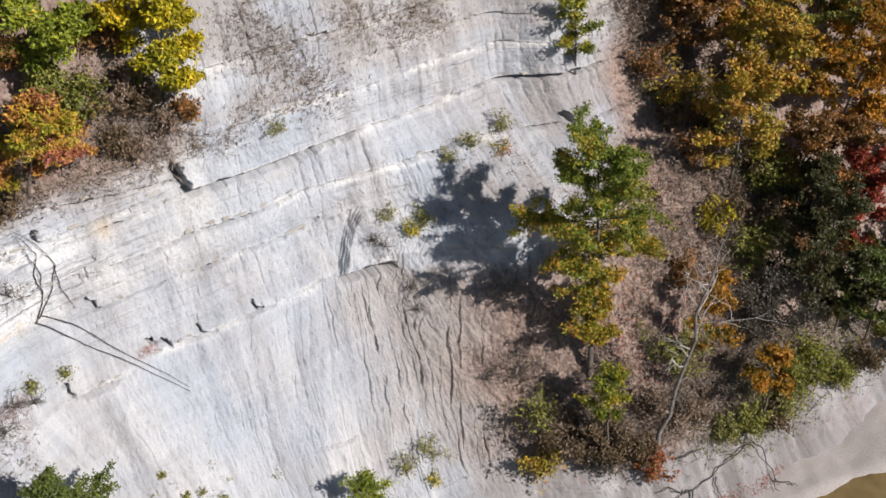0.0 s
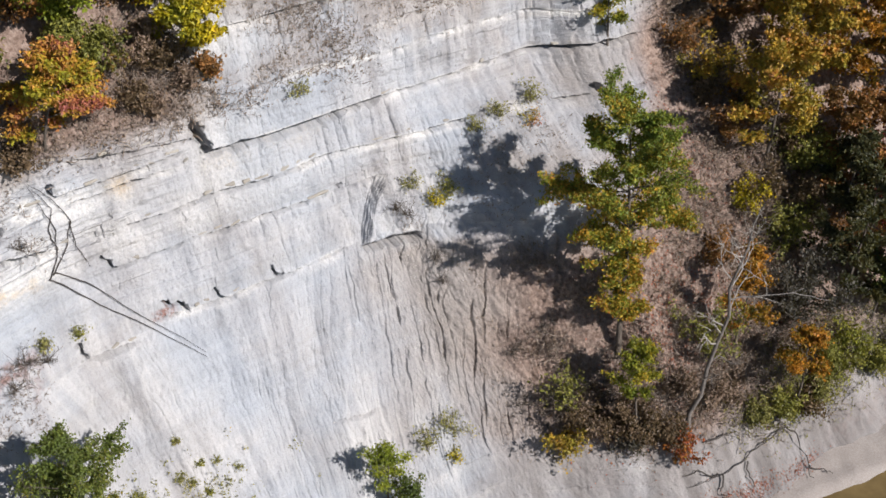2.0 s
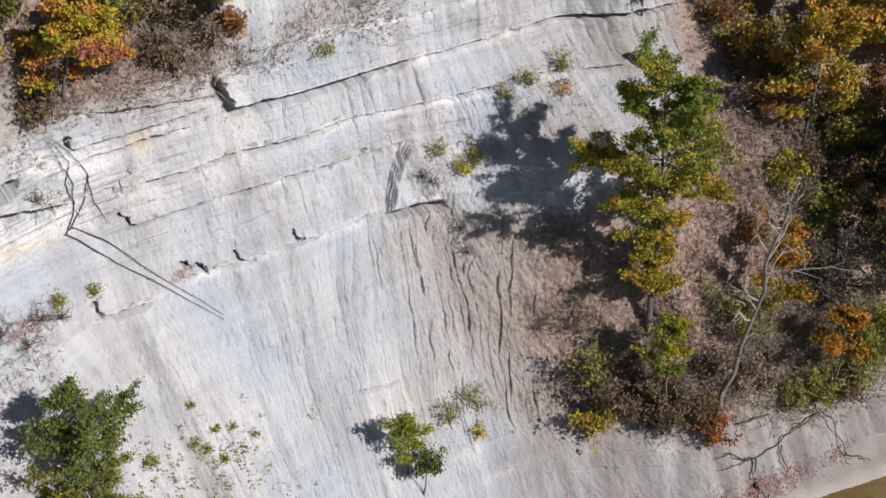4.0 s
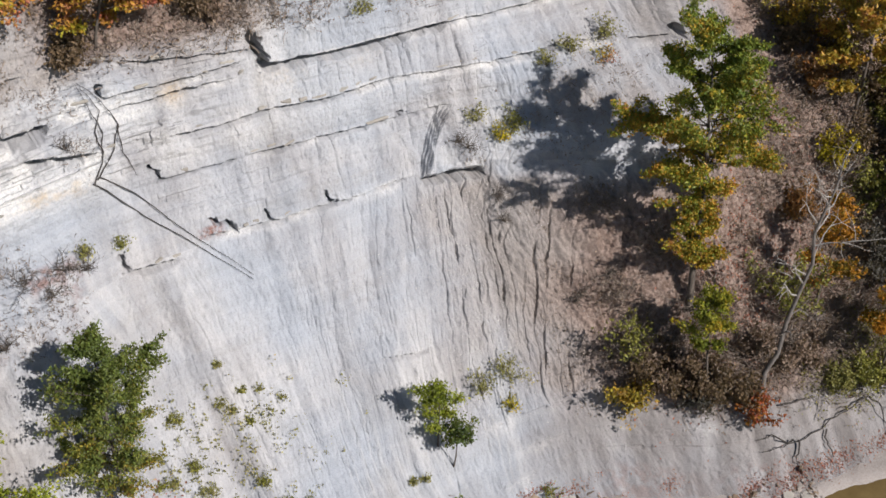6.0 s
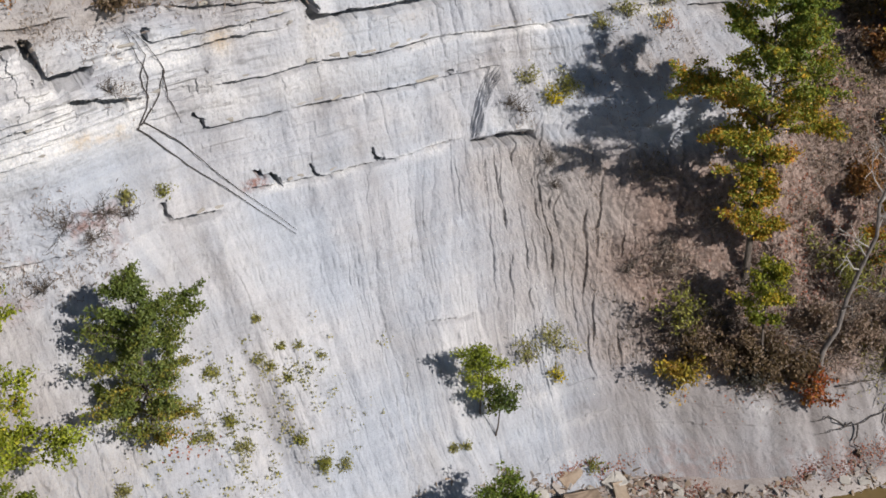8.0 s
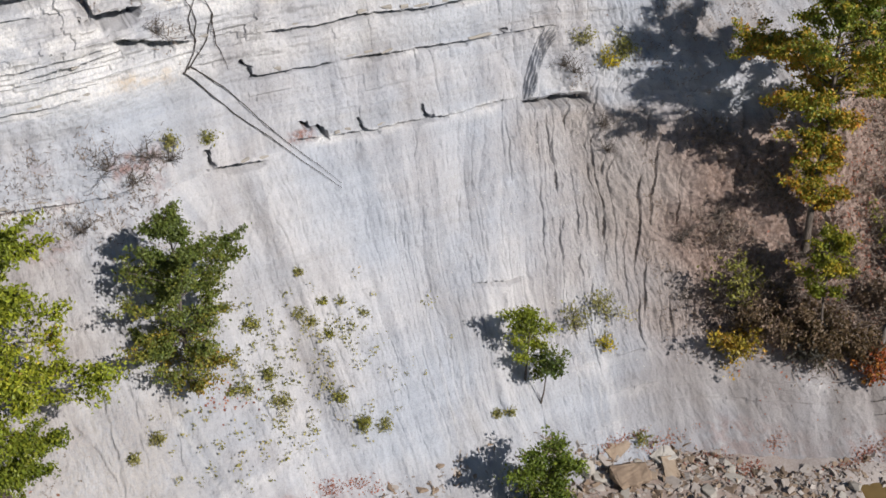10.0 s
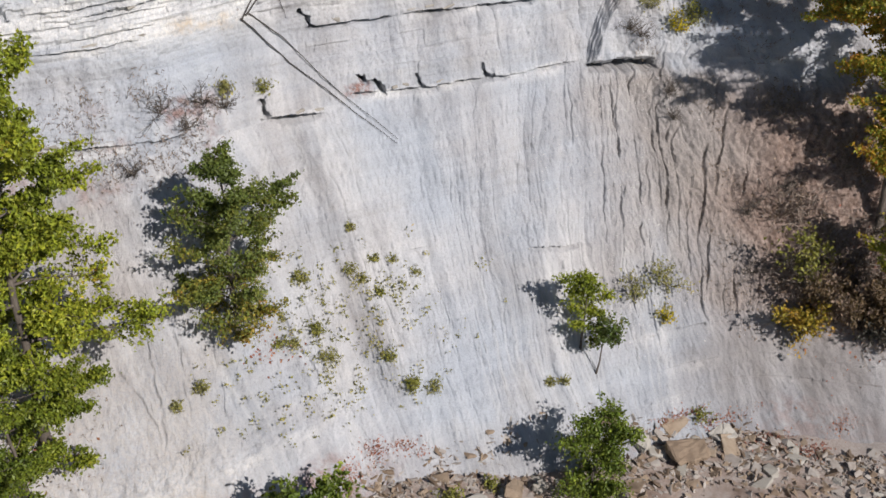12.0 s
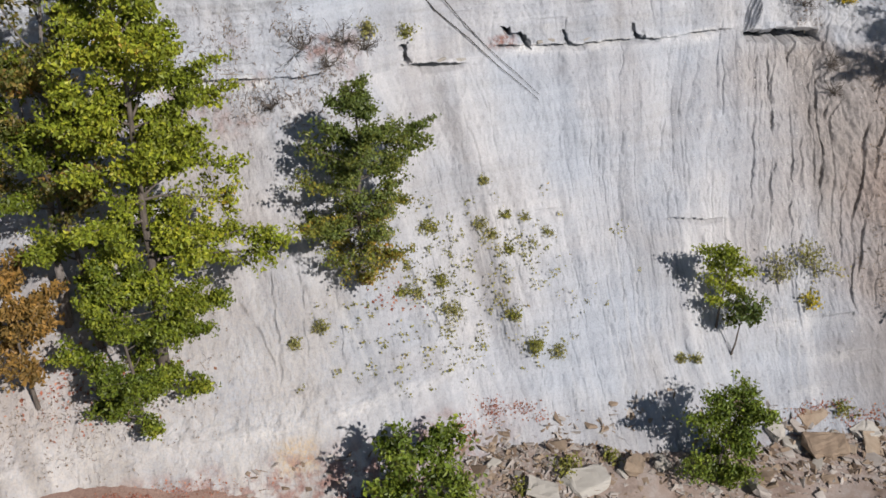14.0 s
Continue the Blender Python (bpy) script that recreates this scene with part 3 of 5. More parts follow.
LEAVES = {
    "green": leaf_material("green_leaves", [(0.0, (0.075, 0.105, 0.018)), (0.5, (0.205, 0.22, 0.028)), (0.85, (0.38, 0.34, 0.036)), (1.0, (0.42, 0.22, 0.04))]),
    "fresh": leaf_material("fresh_green_leaves", [(0.0, (0.045, 0.08, 0.013)), (0.5, (0.12, 0.17, 0.022)), (1.0, (0.26, 0.30, 0.04))]),
    "bright": leaf_material("bright_green_leaves", [(0.0, (0.08, 0.11, 0.014)), (0.45, (0.19, 0.235, 0.022)), (0.85, (0.34, 0.35, 0.035)), (1.0, (0.44, 0.25, 0.04))]),
    "maple": leaf_material("maple_leaves", [(0.0, (0.045, 0.075, 0.012)), (0.5, (0.125, 0.165, 0.018)), (0.85, (0.24, 0.26, 0.028)), (1.0, (0.32, 0.24, 0.04))], 0.45),
    "sienna": leaf_material("brown_and_dark_green_leaves", [(0.0, (0.04, 0.055, 0.015)), (0.45, (0.10, 0.115, 0.025)), (0.7, (0.19, 0.14, 0.035)), (1.0, (0.24, 0.09, 0.035))], 0.45),
    "tawny": leaf_material("tawny_leaves", [(0.0, (0.11, 0.085, 0.03)), (0.45, (0.23, 0.14, 0.04)), (0.8, (0.32, 0.18, 0.05)), (1.0, (0.38, 0.13, 0.06))], 0.5),
    "thicket": leaf_material("brown_olive_leaves", [(0.0, (0.062, 0.044, 0.027)), (0.5, (0.135, 0.094, 0.055)), (1.0, (0.22, 0.155, 0.105))], 0.6),
    "grey": leaf_material("grey_dead_leaves", [(0.0, (0.045, 0.045, 0.04)), (0.5, (0.085, 0.082, 0.072)), (1.0, (0.14, 0.125, 0.105))], 0.6),
    "dark": leaf_material("dark_green_leaves", [(0.0, (0.035, 0.065, 0.02)), (0.5, (0.08, 0.12, 0.028)), (0.8, (0.15, 0.165, 0.03)), (0.93, (0.27, 0.19, 0.025)), (1.0, (0.26, 0.07, 0.04))]),
    # leaf colour darkened to stand in for deep shade at the wood's edge
    "shade": leaf_material("shade_dark_leaves", [(0.0, (0.02, 0.026, 0.013)), (0.5, (0.045, 0.052, 0.022)), (0.8, (0.075, 0.07, 0.03)), (1.0, (0.11, 0.08, 0.04))]),
    "young": leaf_material("dark_green_and_amber_leaves", [(0.0, (0.05, 0.085, 0.022)), (0.42, (0.11, 0.145, 0.032)), (0.58, (0.185, 0.195, 0.036)), (0.74, (0.32, 0.235, 0.035)), (0.90, (0.32, 0.09, 0.05))], 0.32, (0.2, 4.6)),
    "turning": leaf_material("turning_leaves", [(0.0, (0.07, 0.11, 0.018)), (0.35, (0.17, 0.195, 0.022)), (0.62, (0.34, 0.29, 0.025)), (0.82, (0.44, 0.255, 0.025)), (1.0, (0.38, 0.13, 0.025))], 0.35),
    "amber": leaf_material("amber_leaves", [(0.0, (0.14, 0.15, 0.03)), (0.3, (0.28, 0.235, 0.035)), (0.6, (0.42, 0.27, 0.035)), (0.85, (0.40, 0.17, 0.035)), (1.0, (0.28, 0.11, 0.04))], 0.4),
    "tall": leaf_material("green_to_orange_leaves", [(0.0, (0.055, 0.10, 0.02)), (0.30, (0.13, 0.185, 0.026)), (0.46, (0.24, 0.25, 0.03)), (0.60, (0.42, 0.27, 0.03)), (0.78, (0.42, 0.17, 0.03)), (1.0, (0.32, 0.10, 0.04))], 0.36, (1.0, 9.5)),
    "yellow": leaf_material("yellow_leaves", [(0.0, (0.12, 0.15, 0.015)), (0.4, (0.33, 0.29, 0.015)), (0.8, (0.55, 0.40, 0.015)), (1.0, (0.50, 0.24, 0.02))], 0.4),
    "orange": leaf_material("orange_leaves", [(0.0, (0.10, 0.10, 0.018)), (0.3, (0.25, 0.16, 0.018)), (0.6, (0.40, 0.165, 0.018)), (1.0, (0.50, 0.26, 0.02))], 0.45),
    "rusty": leaf_material("rust_brown_leaves", [(0.0, (0.09, 0.065, 0.028)), (0.4, (0.20, 0.105, 0.04)), (0.75, (0.33, 0.14, 0.04)), (1.0, (0.29, 0.20, 0.04))], 0.5),
    "red": leaf_material("red_leaves", [(0.0, (0.10, 0.03, 0.02)), (0.5, (0.27, 0.035, 0.03)), (1.0, (0.42, 0.09, 0.03))], 0.5),
    "scarlet": leaf_material("scarlet_leaves", [(0.0, (0.14, 0.12, 0.02)), (0.3, (0.30, 0.12, 0.025)), (0.65, (0.30, 0.06, 0.03)), (1.0, (0.40, 0.14, 0.03))], 0.5),
    "pinkish": leaf_material("pink_orange_leaves", [(0.0, (0.12, 0.15, 0.02)), (0.28, (0.32, 0.29, 0.025)), (0.48, (0.46, 0.24, 0.04)), (0.7, (0.38, 0.13, 0.09)), (1.0, (0.28, 0.08, 0.08))], 0.22),
    "olive": leaf_material("olive_leaves", [(0.0, (0.10, 0.115, 0.03)), (0.5, (0.21, 0.215, 0.045)), (1.0, (0.34, 0.30, 0.07))], 0.5),
    "sage": leaf_material("dull_olive_leaves", [(0.0, (0.14, 0.15, 0.045)), (0.5, (0.24, 0.235, 0.075)), (0.85, (0.35, 0.31, 0.12)), (1.0, (0.36, 0.24, 0.10))], 0.5),
    "litter": leaf_material("fallen_leaves", [(0.0, (0.17, 0.055, 0.04)), (0.5, (0.33, 0.12, 0.085)), (1.0, (0.42, 0.23, 0.15))], 0.7),
    "dry": leaf_material("withered_leaves", [(0.0, (0.12, 0.082, 0.06)), (0.5, (0.215, 0.155, 0.118)), (1.0, (0.35, 0.275, 0.215))], 0.6),
}


def ground_material():
    m, t, b = shader("creek_bed")
    n = grain(t, 0.9, (1, 1, 1), 6, 0.7)
    f = grain(t, 14.0, (1, 1, 1), 5, 0.7)
    c = ramp(t, n, [(0.3, (0.195, 0.14, 0.112)), (0.5, (0.32, 0.258, 0.225)), (0.7, (0.42, 0.38, 0.36))])
    c = mixed(t, 0.6, c, ramp(t, f, [(0.3, (0.7, 0.68, 0.66)), (0.7, (1.15, 1.15, 1.15))]), "MULTIPLY")
    co = t.nodes.new("ShaderNodeTexCoord")
    sep = t.nodes.new("ShaderNodeSeparateXYZ")
    t.links.new(co.outputs["Object"], sep.inputs[0])
    silt = t.nodes.new("ShaderNodeMapRange")
    for k, v in (("From Min", 18.0), ("From Max", 21.5), ("To Min", 0.0), ("To Max", 0.8)):
        silt.inputs[k].default_value = v
    t.links.new(sep.outputs[0], silt.inputs["Value"])
    c = mixed(t, silt.outputs[0], c, ramp(t, f, [(0.3, (0.30, 0.27, 0.255)), (0.7, (0.43, 0.405, 0.39))]))
    clay = t.nodes.new("ShaderNodeMapRange")
    for k, v in (("From Min", 5.5), ("From Max", 2.5), ("To Min", 0.0), ("To Max", 0.8)):
        clay.inputs[k].default_value = v
    t.links.new(sep.outputs[0], clay.inputs["Value"])
    c = mixed(t, clay.outputs[0], c, ramp(t, f, [(0.3, (0.20, 0.115, 0.085)), (0.7, (0.36, 0.235, 0.19))]))
    grass = ramp(t, grain(t, 0.3), [(0.35, (0.06, 0.075, 0.025)), (0.65, (0.14, 0.12, 0.05))])
    far = t.nodes.new("ShaderNodeMapRange")
    for k, v in (("From Min", 6.0), ("From Max", -6.0), ("To Min", 0.0), ("To Max", 1.0)):
        far.inputs[k].default_value = v
    t.links.new(sep.outputs[1], far.inputs["Value"])
    c = mixed(t, far.outputs[0], c, grass)
    t.links.new(c, b.inputs["Base Color"])
    b.inputs["Roughness"].default_value = 0.85
    bumped(t, b, f, 0.8, 0.03)
    return m


def water_material():
    m, t, b = shader("creek_water")
    n = grain(t, 0.7, (1, 1, 1), 5, 0.6)
    t.links.new(ramp(t, n, [(0.3, (0.105, 0.072, 0.03)), (0.7, (0.20, 0.145, 0.065))]), b.inputs["Base Color"])
    b.inputs["Roughness"].default_value = 0.08
    b.inputs["IOR"].default_value = 1.33
    bumped(t, b, grain(t, 5.0, (1, 1, 1), 3, 0.5), 0.12, 0.02)
    return m


GROUND = ground_material()
WATER = water_material()


# ---------------------------------------------------------------- mesh helpers
def make_mesh(name, verts, faces, material, smooth=False):
    """A mesh from arrays of corners and of faces that all have as many corners."""
    verts, faces = np.asarray(verts, np.float32), np.asarray(faces, np.int32)
    me = bpy.data.meshes.new(name)
    n, k = faces.shape
    me.vertices.add(len(verts))
    me.vertices.foreach_set("co", verts.ravel())
    me.loops.add(n * k)
    me.loops.foreach_set("vertex_index", faces.ravel())
    me.polygons.add(n)
    me.polygons.foreach_set("loop_start", np.arange(0, n * k, k, dtype=np.int32))
    me.polygons.foreach_set("use_smooth", np.full(n, smooth))
    me.update(calc_edges=True)
    me.materials.append(material)
    return me


def attach(ob, parent):
    ob.parent = parent
    return ob


def empty(name, place):
    ob = new(name)
    ob.location = place
    ob.empty_display_size = 0.2
    return ob


class Tubes:
    """Tapered round stems gathered into one mesh."""

    def __init__(self, sides=6):
        self.v, self.f, self.sides = [], [], sides

    def add(self, pts, radii, sides=None):
        n, base = sides or self.sides, len(self.v)
        for i, p in enumerate(pts):
            a, b = pts[max(i - 1, 0)], pts[min(i + 1, len(pts) - 1)]
            w = (Vector(b) - Vector(a)).normalized()
            u = w.cross(Vector((0.31, 0.77, 0.55))).normalized()
            q = w.cross(u)
            for k in range(n):
                t = 2 * math.pi * k / n
                self.v.append(Vector(p) + radii[i] * (math.cos(t) * u + math.sin(t) * q))
        for i in range(len(pts) - 1):
            for k in range(n):
                a, b = base + i * n + k, base + i * n + (k + 1) % n
                self.f.append((a, b, b + n, a + n))
        for end in (base, base + (len(pts) - 1) * n):
            if n == 4:
                self.f.append(tuple(end + k for k in range(4)))

    def mesh(self, name, material, origin=(0, 0, 0)):
        v = np.array([tuple(p) for p in self.v]) - np.array(origin)
        return make_mesh(name, v, self.f, material, True)


def leaf_arrays(centres, size, rng, up=0.16, width=0.66, fold=0.16):
    """Folded, pointed leaves, four corners each, at the centres."""
    n = len(centres)
    nor = rng.normal(0, 1, (n, 3)) + np.array([0, -0.35, up * 2.2])
    nor /= np.linalg.norm(nor, axis=1)[:, None]
    ax = np.cross(nor, rng.normal(0, 1, (n, 3)))
    ax /= np.linalg.norm(ax, axis=1)[:, None]
    ax += np.array([0, -0.15, -0.55])
    ax /= np.linalg.norm(ax, axis=1)[:, None]
    side = np.cross(nor, ax)
    side /= np.linalg.norm(side, axis=1)[:, None]
    nor = np.cross(ax, side)
    s = (1.12 * size * rng.uniform(0.6, 1.3, n))[:, None]
    c = np.asarray(centres)
    v = np.stack([c - 0.5 * s * ax, c + 0.08 * s * ax + 0.5 * width * s * side + fold * s * nor,
                  c + 0.55 * s * ax - 0.1 * s * nor, c + 0.08 * s * ax - 0.5 * width * s * side + fold * s * nor], 1)
    return v.reshape(-1, 3), np.arange(4 * n).reshape(-1, 4)


def leaf_mesh(name, centres, size, rng, material, origin=(0, 0, 0), **shape):
    v, f = leaf_arrays(centres, size, rng, **shape)
    return make_mesh(name, v - np.array(origin), f, material)


# ---------------------------------------------------------------- cliff, bed, water
def axis(stops):
    """Positions along an axis from (start, step) pairs and a last end."""
    out = []
    for (a, step), (b, _) in zip(stops, stops[1:]):
        out.extend(np.arange(a, b - 1e-6, step))
    return np.array(out + [stops[-1][0]])


def build_cliff():
    xs = axis([(-60, 3.0), (-24, 0.8), (-10, 0.16), (-6.5, 0.065), (0.0, 0.038), (8.0, 0.031), (21.0, 0.072), (31.5, 0.15), (44, 0.4), (60, 3.0), (120, 0)])
    zs = axis([(-2.5, 0.2), (0.0, 0.040), (8.0, 0.028), (14.2, 0.065), (17.5, 0.15), (21, 0.6), (32, 0)])
    X, Z = np.meshgrid(xs, zs)
    d = relief(X, Z)
    fade = sstep(-26, -12, X) * sstep(64, 46, X) * sstep(26, 19, Z)
    d = d * fade
    Y = face(X, Z)
    soft = soil_mask(X, Z)
    j = joints(X, Z)
    V = np.stack([X, Y - 0.80 * d + j, Z + 0.60 * d + 0.05 * j], -1).reshape(-1, 3)
    nx, nz = len(xs), len(zs)
    i = np.arange((nz - 1) * nx).reshape(nz - 1, nx)[:, :-1].ravel()
    F = np.stack([i, i + 1, i + 1 + nx, i + nx], -1)
    # the top of the hill runs back to the horizon
    top = V[-nx:]
    far = top + np.array([0, 1500, 14.0])
    V = np.concatenate([V, far])
    j = (nz - 1) * nx + np.arange(nx - 1)
    F = np.concatenate([F, np.stack([j, j + 1, j + 1 + nx, j + nx], -1)])
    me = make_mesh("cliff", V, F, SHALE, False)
    n = fbm(X * 0.8, Z * 0.8, 91, 3)
    pale = np.zeros_like(X)
    for k, led in enumerate(LEDGES):
        z0, dip, xa, xb, out, tall, joint = led
        m = (X > xa) & (X < xb) & (np.abs(Z - z0 - dip * (X - 14)) < 0.8)
        px, pn = X[m], n[m]
        w = sstep(xa, xa + 1, px) * sstep(xb, xb - 1, px)
        h = Z[m] - ledge_height(led, px)
        lit = np.clip(0.5 + 0.9 * fbm(px * 0.7, k * 5.1, 92, 3), 0, 1) * np.clip(0.1 + 1.5 * vnoise(px * 3.0, Z[m] * 7.0, 96), 0, 1)
        pale[m] = np.maximum(pale[m], (0.2 if 4 < z0 < 6 else 0.55 if z0 < 4 else 0.95) * w * lit * sstep(-0.34 - 0.10 * pn, -0.06, h) * sstep(0.10 + 0.06 * pn, 0.0, h))
    pale = np.maximum(pale, 0.95 * sstep(8.0, 5, X) * sstep(11.1, 11.6, Z + 0.3 * n) * sstep(13.0, 12.3, Z + 0.3 * n) * np.clip(0.7 + n, 0, 1))
    pale = np.maximum(pale, 0.8 * sstep(12, 10.5, X) * sstep(5.5, 7, X) * sstep(12.3, 12.6, Z) * sstep(13.6, 13.2, Z) * np.clip(0.55 + n, 0, 1))
    pale = np.maximum(pale, 0.40 * sstep(10.4, 11.3, Z) * sstep(18, 12, X) * np.clip(0.65 + 0.9 * n, 0, 1))
    pale = np.maximum(pale, sstep(8.5, 6.0, X) * sstep(11.0, 11.5, Z) * sstep(14.0, 13.4, Z) * np.clip(1.6 * fbm(X * 1.3, Z * 2.2, 99, 3), 0, 1))
    ochre = np.exp(-((X - 5.0) / 1.0) ** 4 - ((Z - 11.36 + 0.10 * (X - 5)) / 0.20) ** 4) * np.clip(0.55 + 1.1 * fbm(X * 1.6, Z * 3.0, 100, 3), 0, 1) + 0.7 * np.exp(-((X - 9.2) / 0.35) ** 2 - ((Z - 12.95) / 0.3) ** 2)
    ochre += 0.3 * sstep(13.2, 12.9, Z) * sstep(12.0, 12.8, Z) * sstep(11, 14, X) * sstep(20, 15, X) * np.clip(n + 0.3, 0, 1) + 0.55 * np.exp(-((X - 1.4) / 0.55) ** 4 - ((Z - 1.72) / 0.33) ** 4)
    ochre += 0.20 * sstep(5.0, 1.0, X) * sstep(5.6, 4.2, Z + 0.4 * n)
    pale = np.maximum(pale, 0.35 * sstep(5.0, 1.0, X) * sstep(4.6, 3.0, Z + 0.4 * n) * np.clip(0.6 + n, 0, 1))
    silt = sstep(14.6, 19.5, X + 1.2 * n) * sstep(8.9, 8.0, Z + 0.5 * n + 0.10 * np.clip(X - 19, 0, 8)) * sstep(1.8, 2.6, Z + 0.3 * n)
    silt = np.maximum(silt, 0.8 * sstep(14.2, 15.0, Z + 0.4 * n) * np.clip(0.4 + 1.2 * fbm(X * 0.5, Z * 0.5, 94, 3), 0, 1))
    silt = np.maximum(silt, (0.7 + 0.3 * n) * sstep(13.7, 14.3, Z + 0.2 * n) * sstep(7.6, 6.0, X))
    silt = np.maximum(silt, 0.45 * sstep(9, 3, X) * sstep(8.8, 8.2, Z) * sstep(2.4, 3.0, Z) * np.clip(0.5 + n, 0, 1))
    silt = np.maximum(silt, 0.7 * sstep(1.5, 0.6, Z + 0.2 * n) * sstep(18, 14, X))
    silt = np.maximum(silt * (1 - 0.7 * sstep(2.4, 1.6, Z + 0.2 * n)), (0.40 + 0.3 * n) * sstep(2.6, 1.4, Z + 0.2 * n) * sstep(16, 21, X))
    silt = np.maximum(silt, 0.7 * sstep(20.5, 24, X + n) * sstep(9.0, 10.0, Z) * np.clip(0.45 + n, 0, 1))
    rust = sstep(1.9, 1.3, Z + 0.25 * n) * sstep(8.5, 4, X) * 0.8 + 0.5 * sstep(0.55, 0.2, Z + 0.1 * n) * sstep(13, 15, X) * sstep(0.45, 0.65, vnoise(X * 0.5, Z * 2, 95))
    rust += 1.0 * np.exp(-((X - 9.15) / 0.42) ** 6 - ((Z - 8.86) / 0.17) ** 6)
    rust += 0.8 * np.clip(2.2 * vnoise(X * 1.1, Z * 2.0, 98) - 0.9, 0, 1) * sstep(-6, -3, X) * sstep(5.6, 4.0, X) * sstep(7.8, 8.3, Z + 0.3 * n) * sstep(10.2, 9.3, Z + 0.3 * n)
    run = np.where(Z < 8.6, run_off(X, Z), X - 0.06 * Z)
    # one of these masks grows with rill depth and darkens the rock there
    for key, a in (("soil", soft), ("pale", pale * (1 - soft)), ("ochre", ochre), ("silt", silt), ("rust", rust), ("damp", sstep(2.6, 1.4, Z + 0.35 * n) * sstep(14.5, 20, X) * np.clip(0.75 + 0.4 * n, 0, 1)), ("rill_tone", np.clip((rills(X, Z) - 0.085) / 0.06, 0, 1)), ("streak", 0.5 + 0.32 * fbm(run * 2.4, Z * 0.28, 151, 4)), ("wash", (1 - np.abs(2 * vnoise(run * 3.6, Z * 0.35, 152) - 1)) ** 6 * np.clip(1.8 * vnoise(run * 0.7, Z * 0.5, 153) - 0.5, 0, 1) * (Z < 9.2))):
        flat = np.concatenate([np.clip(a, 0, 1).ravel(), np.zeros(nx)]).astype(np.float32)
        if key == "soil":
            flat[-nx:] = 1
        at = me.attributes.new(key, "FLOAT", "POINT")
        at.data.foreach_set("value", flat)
    return tagged(new("cliff", me), "steep pale grey shale cliff with bedding ledges and rills", "cliff", kind="structure")


def build_bed():
    xs = axis([(-1500, 240), (-60, 3.0), (-12, 0.4), (-2, 0.2), (34, 0.4), (60, 3.0), (120, 240), (1560, 0)])
    ys = axis([(-1500, 240), (-60, 3.0), (6, 0.3), (12, 0.19), (21.5, 0.5), (26, 0)])
    X, Y = np.meshgrid(xs, ys)
    V = np.stack([X, Y, bed(X, Y)], -1).reshape(-1, 3)
    nx, ny = len(xs), len(ys)
    i = np.arange((ny - 1) * nx).reshape(ny - 1, nx)[:, :-1].ravel()
    F = np.stack([i, i + 1, i + 1 + nx, i + nx], -1)
    return tagged(new("ground", make_mesh("ground", V, F, GROUND, True)), "grey shale creek bed with silt and rubble", "ground", kind="structure")


cliff = build_cliff()
ground = build_bed()


def build_water():
    """The creek: a sheet whose shore is where the bed rises out of it."""
    xs, ys = np.linspace(16, 75, 60), np.linspace(2, 17, 30)
    X, Y = np.meshgrid(xs, ys)
    V = np.stack([X, Y, np.full_like(X, -0.42)], -1).reshape(-1, 3)
    i = np.arange(29 * 60).reshape(29, 60)[:, :-1].ravel()
    F = np.stack([i, i + 1, i + 61, i + 60], -1)
    return tagged(new("water", make_mesh("water", V, F, WATER, True)), "shallow olive-brown creek water beside the shale bank", "water", kind="structure")


build_water()


# ---------------------------------------------------------------- trees
def curve_points(a, way, length, bend, n, rng, wiggle=0.06):
    """A stem that starts along way and bends towards bend."""
    p, w, pts = Vector(a), Vector(way).normalized(), [Vector(a)]
    for k in range(n):
        w = (w + Vector(bend) / n + Vector(rng.normal(0, wiggle, 3))).normalized()
        p = p + w * (length / n)
        pts.append(p.copy())
    return pts


def crown_width(kind, f):
    """Reach of the limbs at the part f of the crown's height."""
    if kind == "cone":
        return 1.05 * (1 - f) ** 0.75 + 0.12
    if kind == "topped":
        return 0.30 + 0.70 * float(sstep(0.30, 0.62, f)) * (1 - 0.5 * max(0.0, f - 0.75) / 0.25)
    if kind == "spindle":
        return 0.25 + 0.80 * math.sin(math.pi * (0.30 + 0.66 * f)) ** 1.3
    if kind == "round":
        return 0.35 + 0.75 * math.sin(math.pi * min(1, 0.12 + 0.88 * f)) ** 0.8
    return 0.55 + 0.55 * math.sin(math.pi * (0.15 + 0.75 * f))


